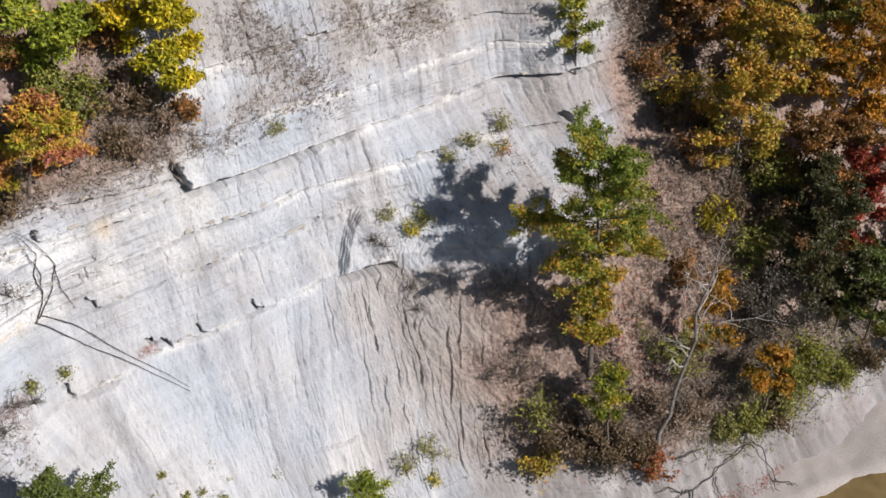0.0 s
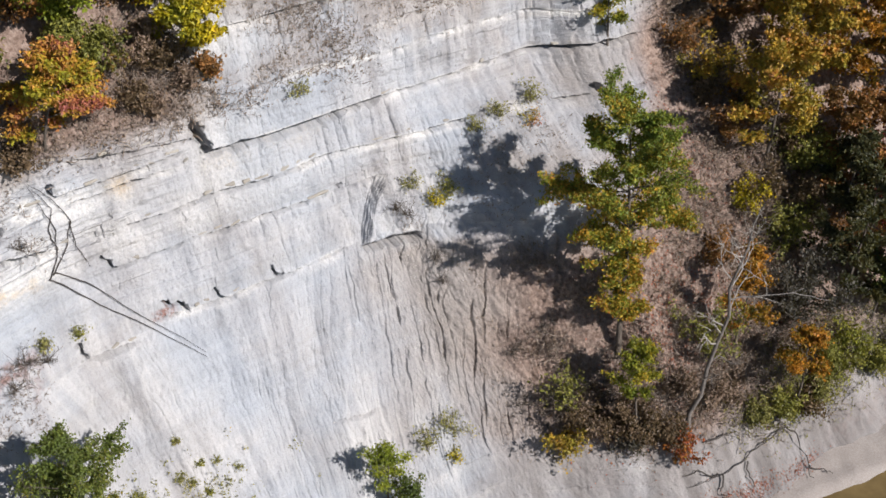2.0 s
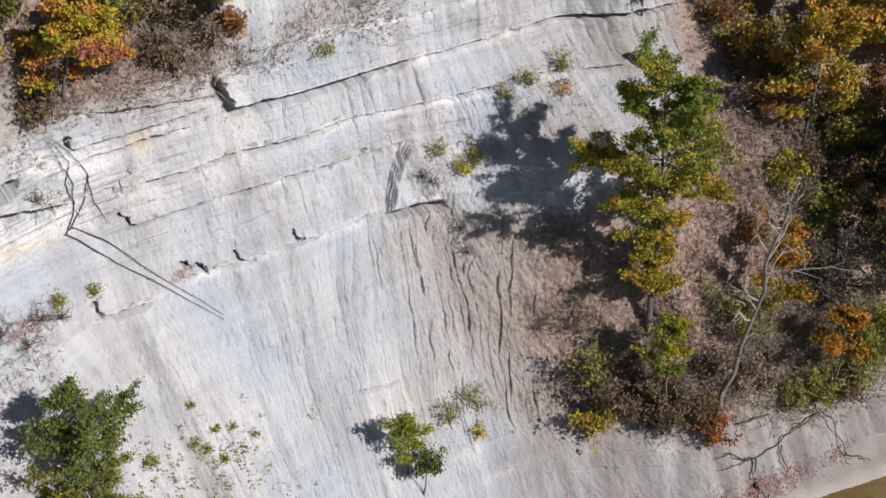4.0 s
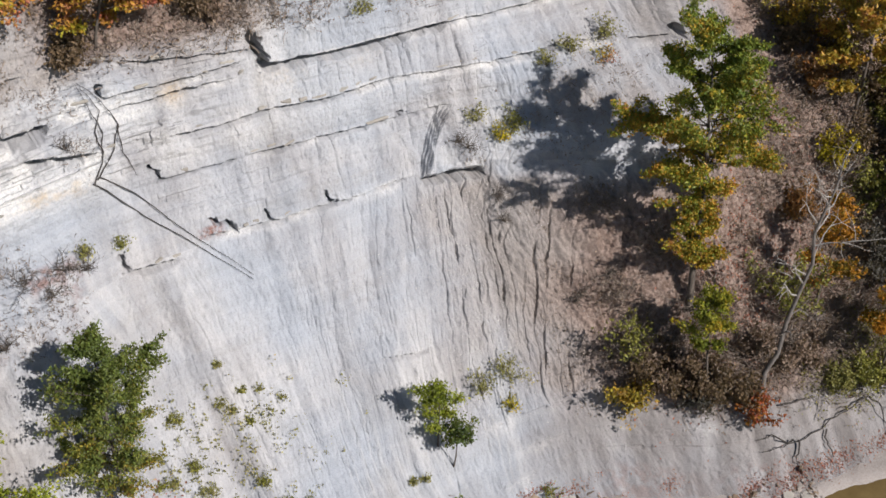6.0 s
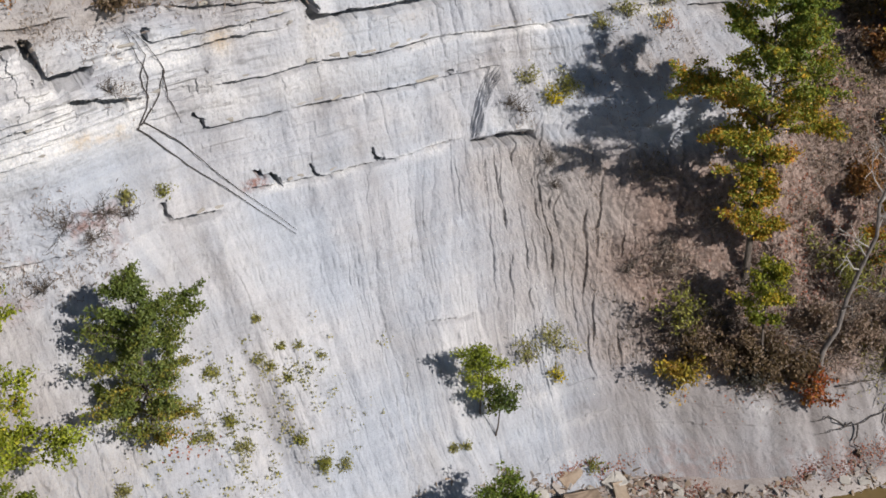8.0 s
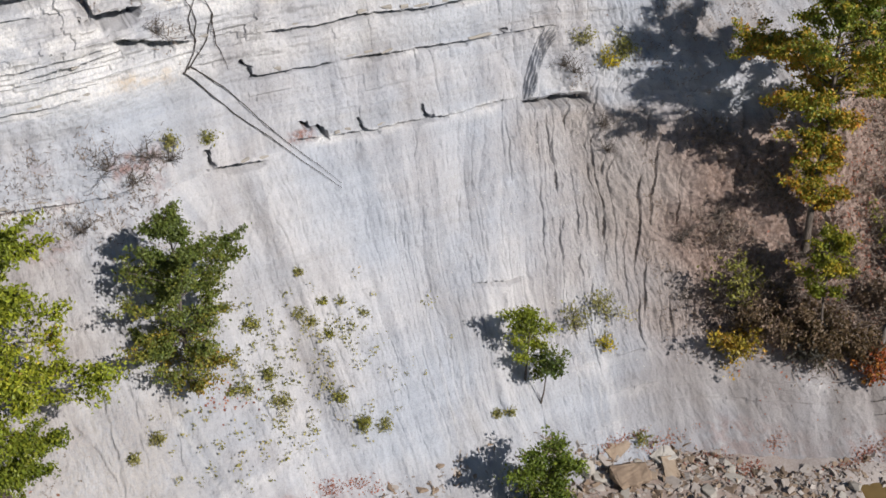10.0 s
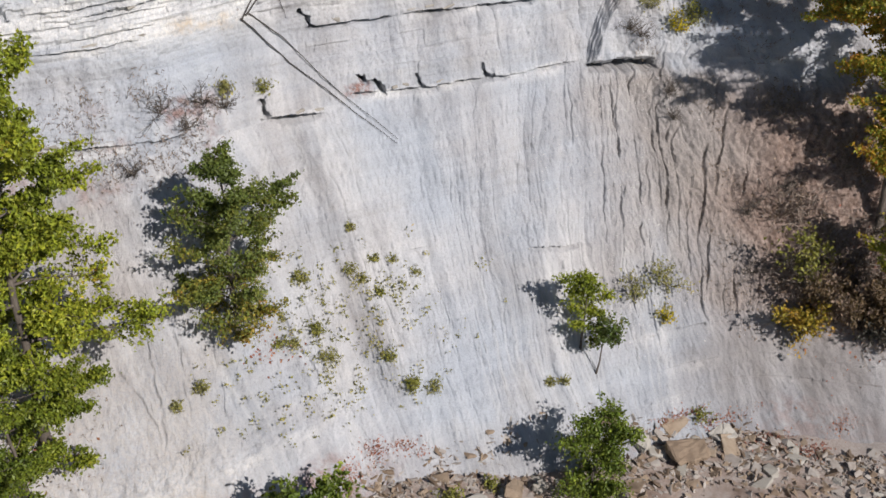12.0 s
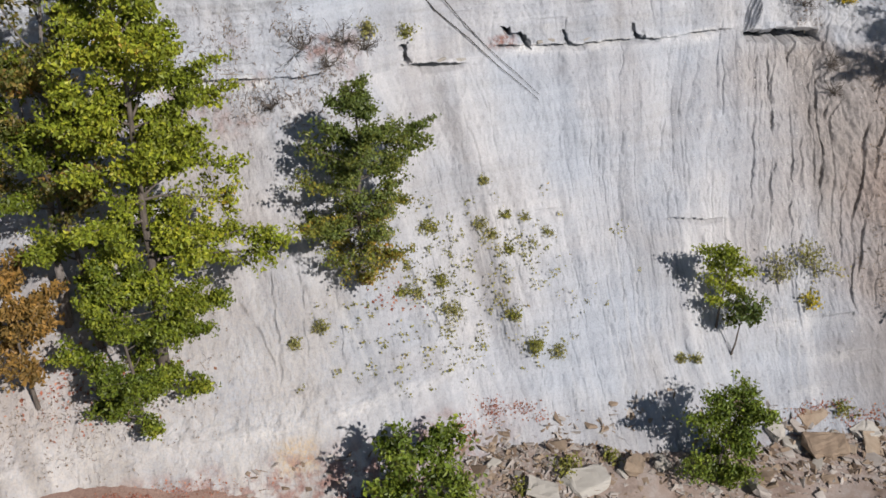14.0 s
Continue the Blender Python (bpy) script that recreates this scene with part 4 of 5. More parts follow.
def tree(name, label, x, y, tall, reach, leaves, seed, kind="oval", count=6000, size=0.15, start=0.25, limbs=14, lean=(0, 0), clump=0.34, twigs=4, bark=None, z=None, group="", boughs=()):
    """A tree with a trunk, limbs that each carry twigs, and a crown of single leaves in clumps."""
    rng = np.random.default_rng(seed)
    bark = bark or BARK
    base = Vector((x, y, (land(x, y) if z is None else z) - 0.12))
    ob = tagged(empty(name, base), label, "tree", group)
    r0 = 0.012 * tall + 0.012
    pts = curve_points((0, 0, 0), (lean[0] * 0.5, lean[1] * 0.5, 1), tall * 0.97, (lean[0] * 0.6, lean[1] * 0.6, 0.25), 9, rng, 0.05)
    tb = Tubes(8)
    tb.add(pts, [r0 * (1.25 if i == 0 else 1) * (1 - 0.085 * i) ** 1.1 for i in range(len(pts))])
    attach(new("trunk", tb.mesh("trunk", bark)), ob)
    sprays, weights = [], []
    turn = rng.uniform(0, 6.28)
    for i in range(limbs + len(boughs)):
        f = (i + rng.uniform(0.1, 0.9)) / limbs
        at = (start + (1 - start) * f) * 9
        turn += 2.4 + rng.normal(0, 0.35)
        out = reach * crown_width(kind, min(f, 1.0)) * rng.uniform(0.55, 1.2)
        way = Vector((math.cos(turn), math.sin(turn), rng.uniform(0.05, 0.5) + 0.8 * f * f))
        if i >= limbs:
            # a long bough of its own: part of the height, degrees, length, rise
            f, aim, out, rise = boughs[i - limbs]
            at, way = f * 9, Vector((math.cos(radians(aim)), math.sin(radians(aim)), rise))
        k = min(int(at), 8)
        p = pts[k].lerp(pts[k + 1], at - k)
        limb = curve_points(p, way, out, (0, 0, 0.22 if i < limbs else -0.05), 5, rng, 0.12)
        lt = Tubes(4)
        rl = max(0.008, r0 * 0.42 * (1 - 0.6 * f))
        lt.add(limb, [rl * (1 - 0.15 * j) for j in range(6)])
        full = rng.uniform(0.35, 1.3)
        for j in range(2 * twigs):
            g = rng.uniform(0.25, 1.0) * 5
            q = min(int(g), 4)
            o = limb[q].lerp(limb[q + 1], g - q)
            spin = Vector((rng.normal(), rng.normal(), 0.25 * rng.normal()))
            tw = curve_points(o, spin + way * 0.9, (0.12 + 0.30 * out) * rng.uniform(0.5, 1.2), (0, 0, 0.1), 3, rng, 0.15)
            lt.add(tw[::3] if out < 1.2 else tw, [rl * 0.35, rl * 0.12] if out < 1.2 else [rl * 0.35, rl * 0.28, rl * 0.2, rl * 0.12], 3)
            for a, b, w in ((tw[0], tw[1], 0.4), (tw[1], tw[2], 1.0), (tw[2], tw[3], 1.2)):
                sprays.append((*a, *b))
                weights.append(w * full * (0.3 + out / reach))
        sprays.append((*limb[4], *limb[5]))
        weights.append(1.2 * full)
        attach(new("limb", lt.mesh("limb", bark)), ob)
    sprays.append((*pts[-2], *pts[-1]))
    weights.append(1.0)
    c = np.array(sprays)
    w = np.array(weights)
    pick = rng.choice(len(c), count, p=w / w.sum())
    along = rng.uniform(-0.1, 1.15, (count, 1))
    wide = clump * (0.22 + 0.05 * reach)
    pos = c[pick, :3] * (1 - along) + c[pick, 3:] * along + rng.normal(0, 1, (count, 3)) * wide * np.array([1, 1, 0.55])
    pos[:, 2] = np.maximum(pos[:, 2], 0.15)
    attach(tagged(new("crown", leaf_mesh("crown", pos, size, rng, LEAVES[leaves])), kind="stuff"), ob)
    return ob


def shrub(name, label, x, y, tall, reach, leaves, seed, count=500, size=0.10, stems=7, z=None, dry=0.0, bark=None, group=""):
    """A low plant of several stems from one root, leafy at the ends."""
    rng = np.random.default_rng(seed)
    base = Vector((x, y, (land(x, y) if z is None else z) - 0.04))
    ob = tagged(empty(name, base), label, "shrub", group)
    cs = []
    for i in range(stems):
        t = 6.283 * (i + rng.uniform(0, 0.8)) / stems
        lean = rng.uniform(0.15, 1.35) * reach / max(tall, 0.1)
        p = curve_points((0, 0, 0), (math.cos(t) * lean, math.sin(t) * lean, 1), tall * rng.uniform(0.45, 1.15), (0, 0, 0.1), 5, rng, 0.18)
        st = Tubes(4)
        r = 0.006 + 0.006 * tall
        st.add(p, [r, r * 0.85, r * 0.7, r * 0.55, r * 0.4, r * 0.2])
        for j in range(3):
            o = p[2 + j]
            tw = curve_points(o, Vector(rng.normal(0, 1, 3)) + Vector((math.cos(t), math.sin(t), 0.6)), 0.35 * tall * rng.uniform(0.5, 1), (0, 0, 0.2), 2, rng, 0.15)
            st.add(tw, [r * 0.5, r * 0.4, r * 0.2])
            cs += [tw[1], tw[2]]
        attach(new("stem", st.mesh("stem", bark or BARK)), ob)
        cs += [p[3], p[4], p[5]]
    c = np.array([tuple(p) for p in cs])
    pick = rng.integers(0, len(c), count)
    pos = c[pick] + rng.normal(0, 1, (count, 3)) * (0.05 + 0.08 * reach)
    pos[:, 2] = np.maximum(pos[:, 2], 0.03)
    attach(tagged(new("foliage", leaf_mesh("foliage", pos, size, rng, LEAVES[leaves])), kind="stuff"), ob)
    return ob


def brush(label, spots, per, tall, seed, leafy=0.5, leaves="dry", size=0.07, spread=0.7, width=0.014):
    """Tangled dry stems and withered leaves that nobody could count; spots: x, z on the cliff, and radius."""
    rng = np.random.default_rng(seed)
    V, L = [], []
    for sx, sz, rad in spots:
        n = int(per * rad * rad)
        q = rng.normal(0, 0.5, (n, 2)) * rad
        X, Z = sx + q[:, 0], np.maximum(sz + q[:, 1] * 0.8, 0.3)
        D = relief(X, Z)
        P = np.stack([X, face(X, Z) - 0.8 * D, Z + 0.6 * D], -1)
        way = rng.normal(0, 1, (n, 3)) * spread + np.array([0, -0.55, 0.75])
        way /= np.linalg.norm(way, axis=1)[:, None]
        ln = (tall * rng.uniform(0.3, 1.2, n))[:, None]
        side = np.cross(way, rng.normal(0, 1, (n, 3)))
        side = side / np.linalg.norm(side, axis=1)[:, None] * width * rng.uniform(0.5, 1.3, n)[:, None]
        mid = P + way * ln * 0.55 + rng.normal(0, 0.06, (n, 3)) * ln
        tip = P + way * ln + rng.normal(0, 0.16, (n, 3)) * ln
        root = P - 0.05 * way
        V.append(np.stack([root - side, root + side, mid + side * 0.8, mid - side * 0.8], 1).reshape(-1, 3))
        V.append(np.stack([mid - side * 0.8, mid + side * 0.8, tip + side * 0.3, tip - side * 0.3], 1).reshape(-1, 3))
        m = int(n * leafy)
        if m:
            k = rng.integers(0, n, m)
            t = rng.uniform(0.3, 1.0, m)[:, None]
            L.append(P[k] + (tip[k] - P[k]) * t + rng.normal(0, 0.05, (m, 3)))
    V = np.concatenate(V)
    ob = tagged(new("dry_brush", make_mesh("dry_brush", V, np.arange(len(V)).reshape(-1, 4), STRAW)), label, "brush", kind="stuff")
    if L:
        attach(tagged(new("withered_leaves", leaf_mesh("withered_leaves", np.concatenate(L), size, rng, LEAVES[leaves])), kind="stuff"), ob)
    return ob


# big tree that stands out from the face, its crown green above and turning below
tree("tree", "tall slender tree with green and yellow turning leaves on the slope", 23.65, 20.95, 9.9, 2.3, "tall", 101, "topped", 54000, 0.094, 0.17, 42, (0.10, 0.36), 0.31, 5, boughs=((0.60, 110, 2.6, 0.2), (0.50, 100, 2.0, 0.1), (0.52, 60, 2.0, 0.1), (0.34, 30, 1.3, 0.2), (0.30, 170, 1.2, 0.2), (0.58, -30, 2.8, 0.05), (0.66, 150, 2.9, 0.2), (0.56, 172, 1.9, 0.1), (0.44, 160, 1.4, 0.1), (0.72, 140, 2.6, 0.3), (0.75, 20, 2.3, 0.4), (0.62, -5, 2.6, 0.2)))
tree("tree", "young tree with yellow and green leaves below the tall tree", 22.9, 18.9, 4.3, 0.75, "turning", 102, "oval", 3600, 0.10, 0.50, 11, (0, 0), 0.4)
tree("tree", "small orange-leaved tree behind the dead tree", 28.6, 19.4, 4.2, 1.1, "orange", 103, "oval", 3240, 0.109, 0.3, 9, (0, 0), 0.4)
tree("tree", "small tree with bright orange leaves above the creek bank", 29.9, 16.9, 4.2, 1.0, "orange", 104, "round", 3240, 0.118, 0.45, 10, (0, 0), 0.4)
tree("tree", "dark green young tree with few red leaves on the shale", 3.85, 23.4, 5.5, 1.4, "young", 105, "spindle", 21000, 0.082, 0.04, 36, (0.02, 0.05), 0.30, 6, boughs=((0.60, 8, 1.9, 0.45), (0.56, 0, 1.6, 0.3), (0.5, 200, 1.4, 0.3), (0.35, -10, 1.3, 0.1), (0.62, 170, 1.3, 0.3)))
tree("tree", "small bushy tree with yellow-green leaves below the face", 13.7, 21.9, 2.5, 0.75, "bright", 106, "round", 2600, 0.088, 0.4, 9, (0, 0), 0.42)
tree("tree", "small dark green tree with bare stem below the face", 13.95, 21.3, 1.9, 0.62, "dark", 107, "round", 1100, 0.095, 0.62, 8, (0, 0), 0.42)
tree("tree", "bushy bright green sapling rooted in the rubble", 12.0, 18.2, 2.6, 1.05, "fresh", 108, "round", 7600, 0.092, 0.02, 20, (0.16, 0.05), 0.42, 4)
tree("tree", "bushy green sapling at the edge of the rubble", 3.8, 17.9, 2.5, 1.4, "fresh", 109, "round", 5184, 0.126, 0.08, 14, (0, 0), 0.42)
tree("tree", "tall tree with long bright green boughs beside the face", -1.45, 22.1, 10.4, 1.75, "bright", 110, "oval", 38000, 0.100, 0.24, 32, (0.03, 0.04), 0.36, 6, boughs=((0.34, -6, 3.3, 0.05), (0.37, -16, 2.6, 0.0), (0.57, -14, 2.0, 0.2), (0.50, -4, 2.0, 0.1), (0.68, 10, 1.9, 0.3), (0.76, -20, 1.8, 0.3)))
tree("tree", "leafy dark green maple tree at the foot of the slope", -2.1, 21.2, 4.5, 1.4, "maple", 111, "round", 19000, 0.092, 0.08, 18, (0.02, 0), 0.34, 5, boughs=((0.80, -14, 2.5, 0.15), (0.74, -30, 2.0, 0.1), (0.35, -5, 1.9, 0.0)))
tree("tree", "orange and olive tree beside the green trees", -4.5, 21.9, 3.9, 1.0, "tawny", 112, "round", 4200, 0.118, 0.3, 12, (0, 0), 0.42)
tree("tree", "tall pale-stemmed tree with green and rusty leaves", -3.6, 23.3, 9.5, 2.1, "sienna", 113, "oval", 13000, 0.11, 0.3, 20, (0, 0), 0.40, 5, BARK_PALE)
tree("tree", "slender tree with dark green leaves among the bright green trees", -2.9, 22.8, 6.6, 1.5, "maple", 119, "oval", 8000, 0.105, 0.3, 16, (0, 0), 0.40)
tree("tree", "tall leafy tree with dark green and brown leaves on the slope", -5.9, 24.6, 8.5, 2.3, "sienna", 120, "oval", 9500, 0.125, 0.25, 18, (0, 0), 0.40)
tree("tree", "small tree with red and green leaves on the ledge", 29.2, 28.5, 3.2, 1.0, "turning", 114, "oval", 2808, 0.109, 0.25, 9, (0, 0), 0.42, z=12.75)
tree("tree", "bushy tree with bright yellow leaves above the ledge", 12.6, 31.4, 4.3, 1.9, "yellow", 115, "round", 12096, 0.151, 0.12, 16, (0, 0), 0.42)
tree("tree", "bushy green tree above the ledge", 9.4, 32.2, 4.2, 2.3, "bright", 116, "round", 12096, 0.151, 0.15, 16, (0, 0), 0.42)
tree("tree", "small tree with pink, orange and green leaves above the ledge", 7.3, 30.7, 3.6, 1.35, "pinkish", 117, "round", 8500, 0.11, 0.25, 15, (0.12, -0.45), 0.42)
tree("tree", "olive bush-like tree above the ledge", 9.2, 31.1, 3.0, 0.9, "olive", 118, "round", 3400, 0.11, 0.4, 10, (0, 0), 0.42)

# the woods beyond the bare face
# the "shade" trees are added, near-black, to fill the shaded gap
WOODS = [(33.7, 23.2, 6.2, 2.0, "amber"), (36.2, 24.2, 6.0, 2.4, "amber"), (40.3, 22.8, 7.0, 2.4, "orange"), (37.6, 27.0, 5.5, 2.3, "amber"),
         (41.8, 26.0, 6.0, 2.4, "olive"), (38.2, 19.2, 6.0, 2.2, "red"), (36.0, 18.0, 4.2, 1.4, "shade"), (34.5, 18.8, 6.4, 1.7, "shade"),
         (37.4, 21.4, 5.0, 2.2, "rusty"), (35.8, 20.6, 5.4, 1.8, "shade"), (37.4, 17.2, 5.0, 1.9, "dark"), (43.8, 24.4, 6.0, 2.5, "orange")]
WOODS_BACK = [(34.6, 27.6, 3.6, 1.8, "rusty"), (46.5, 27.0, 7.0, 2.7, "orange"), (44.6, 20.8, 8.0, 2.7, "rusty"), (41.0, 17.2, 7.0, 2.5, "green"), (34.8, 30.6, 4.2, 2.0, "amber"),
              (39.4, 30.4, 4.8, 2.3, "rusty"), (44.2, 30.2, 5.0, 2.5, "orange"), (49.5, 23.5, 8.0, 2.8, "amber"), (46.5, 17.0, 8.0, 2.8, "olive"), (51.5, 28.5, 7.0, 2.7, "rusty"), (53.5, 19.5, 8.5, 3.0, "green")]
TONE = {"yellow": "yellow", "orange": "orange and gold", "olive": "olive-brown", "red": "deep red", "green": "green", "rusty": "rust-brown", "dark": "dark green", "shade": "shade-darkened green", "amber": "amber and olive"}
for k, (x, y, tall, reach, tone) in enumerate(WOODS + WOODS_BACK):
    tree("tree", "woodland tree with %s autumn leaves on the wooded slope" % TONE[tone], x, y, tall, reach, tone, 200 + k, "round", int((3000 if k < 12 else 2000) * reach ** 1.5), 0.145 if k < 12 else 0.17, 0.30, 16, (0, 0), 0.40, group="trees of the wooded slope")

# understorey of the wooded slope and the foot of the tall trees
UNDER = [(21.2, 20.9, 2.4, 0.5, "olive"), (20.5, 20.1, 1.9, 0.75, "amber"), (24.1, 17.6, 1.2, 0.55, "scarlet"), (28.0, 17.3, 1.1, 0.7, "sage"), (29.0, 17.0, 1.3, 0.8, "olive"), (31.0, 16.9, 1.4, 1.1, "sage"),
         (29.4, 21.5, 1.8, 0.9, "rusty"), (33.2, 21.2, 2.4, 1.2, "olive"), (26.9, 19.4, 2.6, 0.8, "olive"), (21.6, 19.9, 1.7, 0.7, "dry"), (22.3, 19.5, 1.7, 1.0, "thicket"), (23.1, 18.7, 1.6, 0.9, "thicket"), (21.0, 20.4, 1.9, 0.6, "thicket"), (23.9, 18.2, 1.3, 0.7, "thicket"), (30.2, 16.8, 1.3, 0.9, "thicket"), (25.2, 18.9, 1.4, 0.7, "dry"), (22.6, 18.9, 1.1, 0.7, "grey"), (26.2, 18.3, 1.0, 0.6, "dry"), (27.2, 18.2, 1.1, 0.7, "dry")]
UNDER_FAR = [(32.4, 27.6, 1.4, 0.8, "rusty"), (33.2, 26.2, 2.2, 1.1, "amber"), (32.6, 24.6, 1.6, 0.9, "rusty"), (33.6, 29.2, 2.2, 1.2, "rusty"), (35.6, 22.6, 2.4, 1.3, "olive"), (32.6, 19.4, 3.2, 1.3, "grey"), (31.6, 19.2, 2.6, 1.0, "grey"),
             (36.5, 20.0, 2.2, 1.3, "rusty"), (33.6, 17.4, 2.0, 0.7, "green"), (36.4, 16.5, 1.6, 1.0, "thicket"), (34.8, 16.6, 1.4, 1.0, "olive"), (34.4, 21.6, 2.2, 1.3, "thicket"), (35.6, 23.6, 2.0, 1.3, "thicket"), (34.2, 24.8, 2.0, 1.2, "thicket"), (36.8, 22.8, 2.2, 1.4, "thicket"), (38.6, 20.8, 2.4, 1.5, "thicket"), (37.0, 25.8, 2.0, 1.4, "thicket"), (33.0, 22.6, 1.6, 1.0, "thicket"), (32.6, 26.0, 1.6, 1.0, "thicket"), (38.6, 16.4, 2.2, 1.3, "olive"), (40.6, 16.3, 2.6, 1.6, "dark"), (42.8, 16.3, 2.8, 1.7, "rusty"), (32.4, 17.2, 1.8, 1.1, "olive"), (31.9, 22.6, 1.4, 0.8, "yellow"), (13.2, 31.0, 1.0, 0.6, "rusty"), (12.2, 30.9, 0.9, 0.6, "dry"), (11.0, 31.6, 1.6, 1.0, "dry"), (11.6, 32.4, 2.2, 1.2, "rusty"), (8.3, 31.2, 1.8, 1.1, "pinkish"), (5.4, 31.4, 1.6, 1.0, "pinkish"), (11.0, 30.7, 0.8, 0.6, "dry"), (7.6, 32.6, 2.6, 1.4, "rusty"), (6.3, 31.9, 2.0, 1.1, "sienna"), (9.9, 31.6, 1.6, 0.9, "sienna"), (11.6, 31.3, 1.3, 0.8, "thicket"), (10.4, 30.9, 1.0, 0.7, "thicket"), (6.4, 30.6, 1.0, 0.7, "thicket")]
for k, (x, y, tall, reach, tone) in enumerate(UNDER + UNDER_FAR):
    shrub("shrub", "woodland shrub with %s leaves on the brown slope" % {"turning": "green and yellow", "dark": "dark green", "pinkish": "pink and yellow", "dry": "withered", "scarlet": "scarlet and orange", "shade": "shade-darkened green", "sage": "dull olive", "grey": "dead grey", "thicket": "brown-olive", "sienna": "brown and green"}.get(tone, TONE.get(tone, tone)), x, y, tall, reach, tone, 300 + k, int(1500 * reach ** 1.5), 0.115, 10, group="shrubs of the slope")

# shrubs and tufts on the bare face: x, height on the cliff, size, leaves
ON_FACE = [(19.3, 9.8, 0.55, "sage"), (20.5, 9.45, 0.7, "olive"), (19.9, 9.25, 0.6, "yellow"), (23.6, 11.4, 0.6, "sage"), (25.2, 11.5, 0.75, "sage"), (24.8, 11.05, 0.5, "pinkish"),
           (16.2, 13.9, 0.6, "sage"), (15.9, 2.9, 0.75, "sage"), (17.1, 3.0, 0.8, "sage"), (16.7, 2.3, 0.45, "yellow"), (6.3, 9.3, 0.4, "olive"), (5.2, 9.5, 0.45, "sage"),
           (22.5, 11.15, 0.5, "sage"), (3.2, 14.9, 0.8, "rusty"), (4.4, 15.3, 0.6, "dry")]
TUFTS = [(5.97, 5.19, 0.55), (7.46, 4.98, 0.42), (7.8, 4.75, 0.3), (8.25, 5.14, 0.22), (8.8, 5.02, 0.2), (6.17, 3.49, 0.5), (8.24, 2.29, 0.7), (2.5, 3.9, 0.35), (5.14, 4.59, 0.3), (7.81, 3.1, 0.4),
         (7.78, 5.93, 0.25), (9.39, 4.63, 0.22), (8.16, 4.38, 0.25), (12.37, 1.7, 0.25), (12.8, 1.65, 0.22), (6.0, 4.0, 0.45), (1.78, 3.68, 0.25), (8.9, 2.2, 0.35), (4.9, 4.1, 0.4), (5.3, 4.0, 0.3)]
for k, (x, z, s, tone) in enumerate(ON_FACE):
    p = on_cliff(x, z)
    shrub("shrub", "low shrub with %s leaves rooted in the shale" % {"turning": "green and yellow", "dry": "withered", "bright": "green", "sage": "dull olive", "pinkish": "pink and yellow"}.get(tone, TONE.get(tone, tone)), p.x, p.y, 1.25 * s, s, tone, 340 + k, int(480 * s ** 1.2) + 25, 0.078, 8, p.z, group="shrubs on the face")
for k, (x, z, s) in enumerate(TUFTS):
    p = on_cliff(x, z)
    shrub("green_tuft", "small leafy green plant growing from the shale", p.x, p.y, 0.75 * s, s, "sage" if k % 3 else "olive", 370 + k, int(430 * s) + 35, 0.068, 6, p.z, group="plants on the face")

for k, (x, y, size) in enumerate(((8.0, 18.8, 0.42), (8.25, 19.05, 0.35), (9.45, 19.2, 0.35), (6.8, 18.6, 0.3), (16.7, 19.5, 0.4))):
    shrub("shrub", "low olive-green weed growing between the stones", x, y, 1.1 * size, size, "olive", 395 + k, int(300 * size) + 20, 0.085, 6, group="weeds in the rubble")


def small_plants():
    """Scattered seedlings, too small and many to count."""
    rng = np.random.default_rng(55)
    pos = []
    for _ in range(240):
        x, z = rng.normal(6.6, 1.9), rng.normal(3.9, 0.9)
        if not (1.0 < x < 12 and 1.8 < z < 6.2):
            continue
        s = rng.uniform(0.04, 0.13)
        p = np.array(on_cliff(x, z, 0.05))
        pos.append(p + rng.normal(0, s, (int(60 * s) + 4, 3)))
    c = np.concatenate(pos)
    return tagged(new("seedlings", leaf_mesh("seedlings", c, 0.075, rng, LEAVES["sage"])), "scattered green and withered seedlings on the shale", "plants", kind="stuff")


small_plants()
brush("dry brown brush on the upper face", [(18.2, 14.9, 1.6), (17.3, 16.0, 1.7), (16.3, 17.2, 1.6), (15.6, 14.8, 1.0), (22.3, 16.0, 1.5), (23.8, 15.9, 1.3), (20.5, 16.6, 1.4)], 260, 0.20, 401, 1.6, "dry", 0.05)
brush("tangled dry undergrowth above the ledge", [(12.4, 15.3, 1.3), (11.3, 15.3, 1.4), (10.3, 14.9, 1.1), (9.0, 14.7, 1.0), (13.2, 14.4, 0.7), (14.4, 14.2, 0.6), (7.4, 14.6, 0.9), (11.6, 14.5, 0.8), (11.0, 16.2, 1.3), (9.8, 16.4, 1.4), (11.8, 17.2, 1.4), (8.0, 16.0, 1.4), (6.4, 15.6, 1.4)], 240, 0.45, 402, 0.9)
brush("withered grass and brush on the wooded slope", [(22.2, 7.4, 0.8), (23.4, 6.2, 0.9), (25.6, 7.4, 0.9), (26.8, 5.8, 1.0), (28.4, 7.0, 1.4), (30.2, 7.4, 1.6), (31.8, 9.0, 1.7), (33.0, 11.0, 1.6), (28.8, 9.4, 0.9), (26.4, 9.2, 0.7), (30.6, 5.0, 1.6), (33.4, 12.8, 1.6), (32.8, 14.6, 1.4)], 300, 0.42, 403, 1.6, "dry", 0.065)
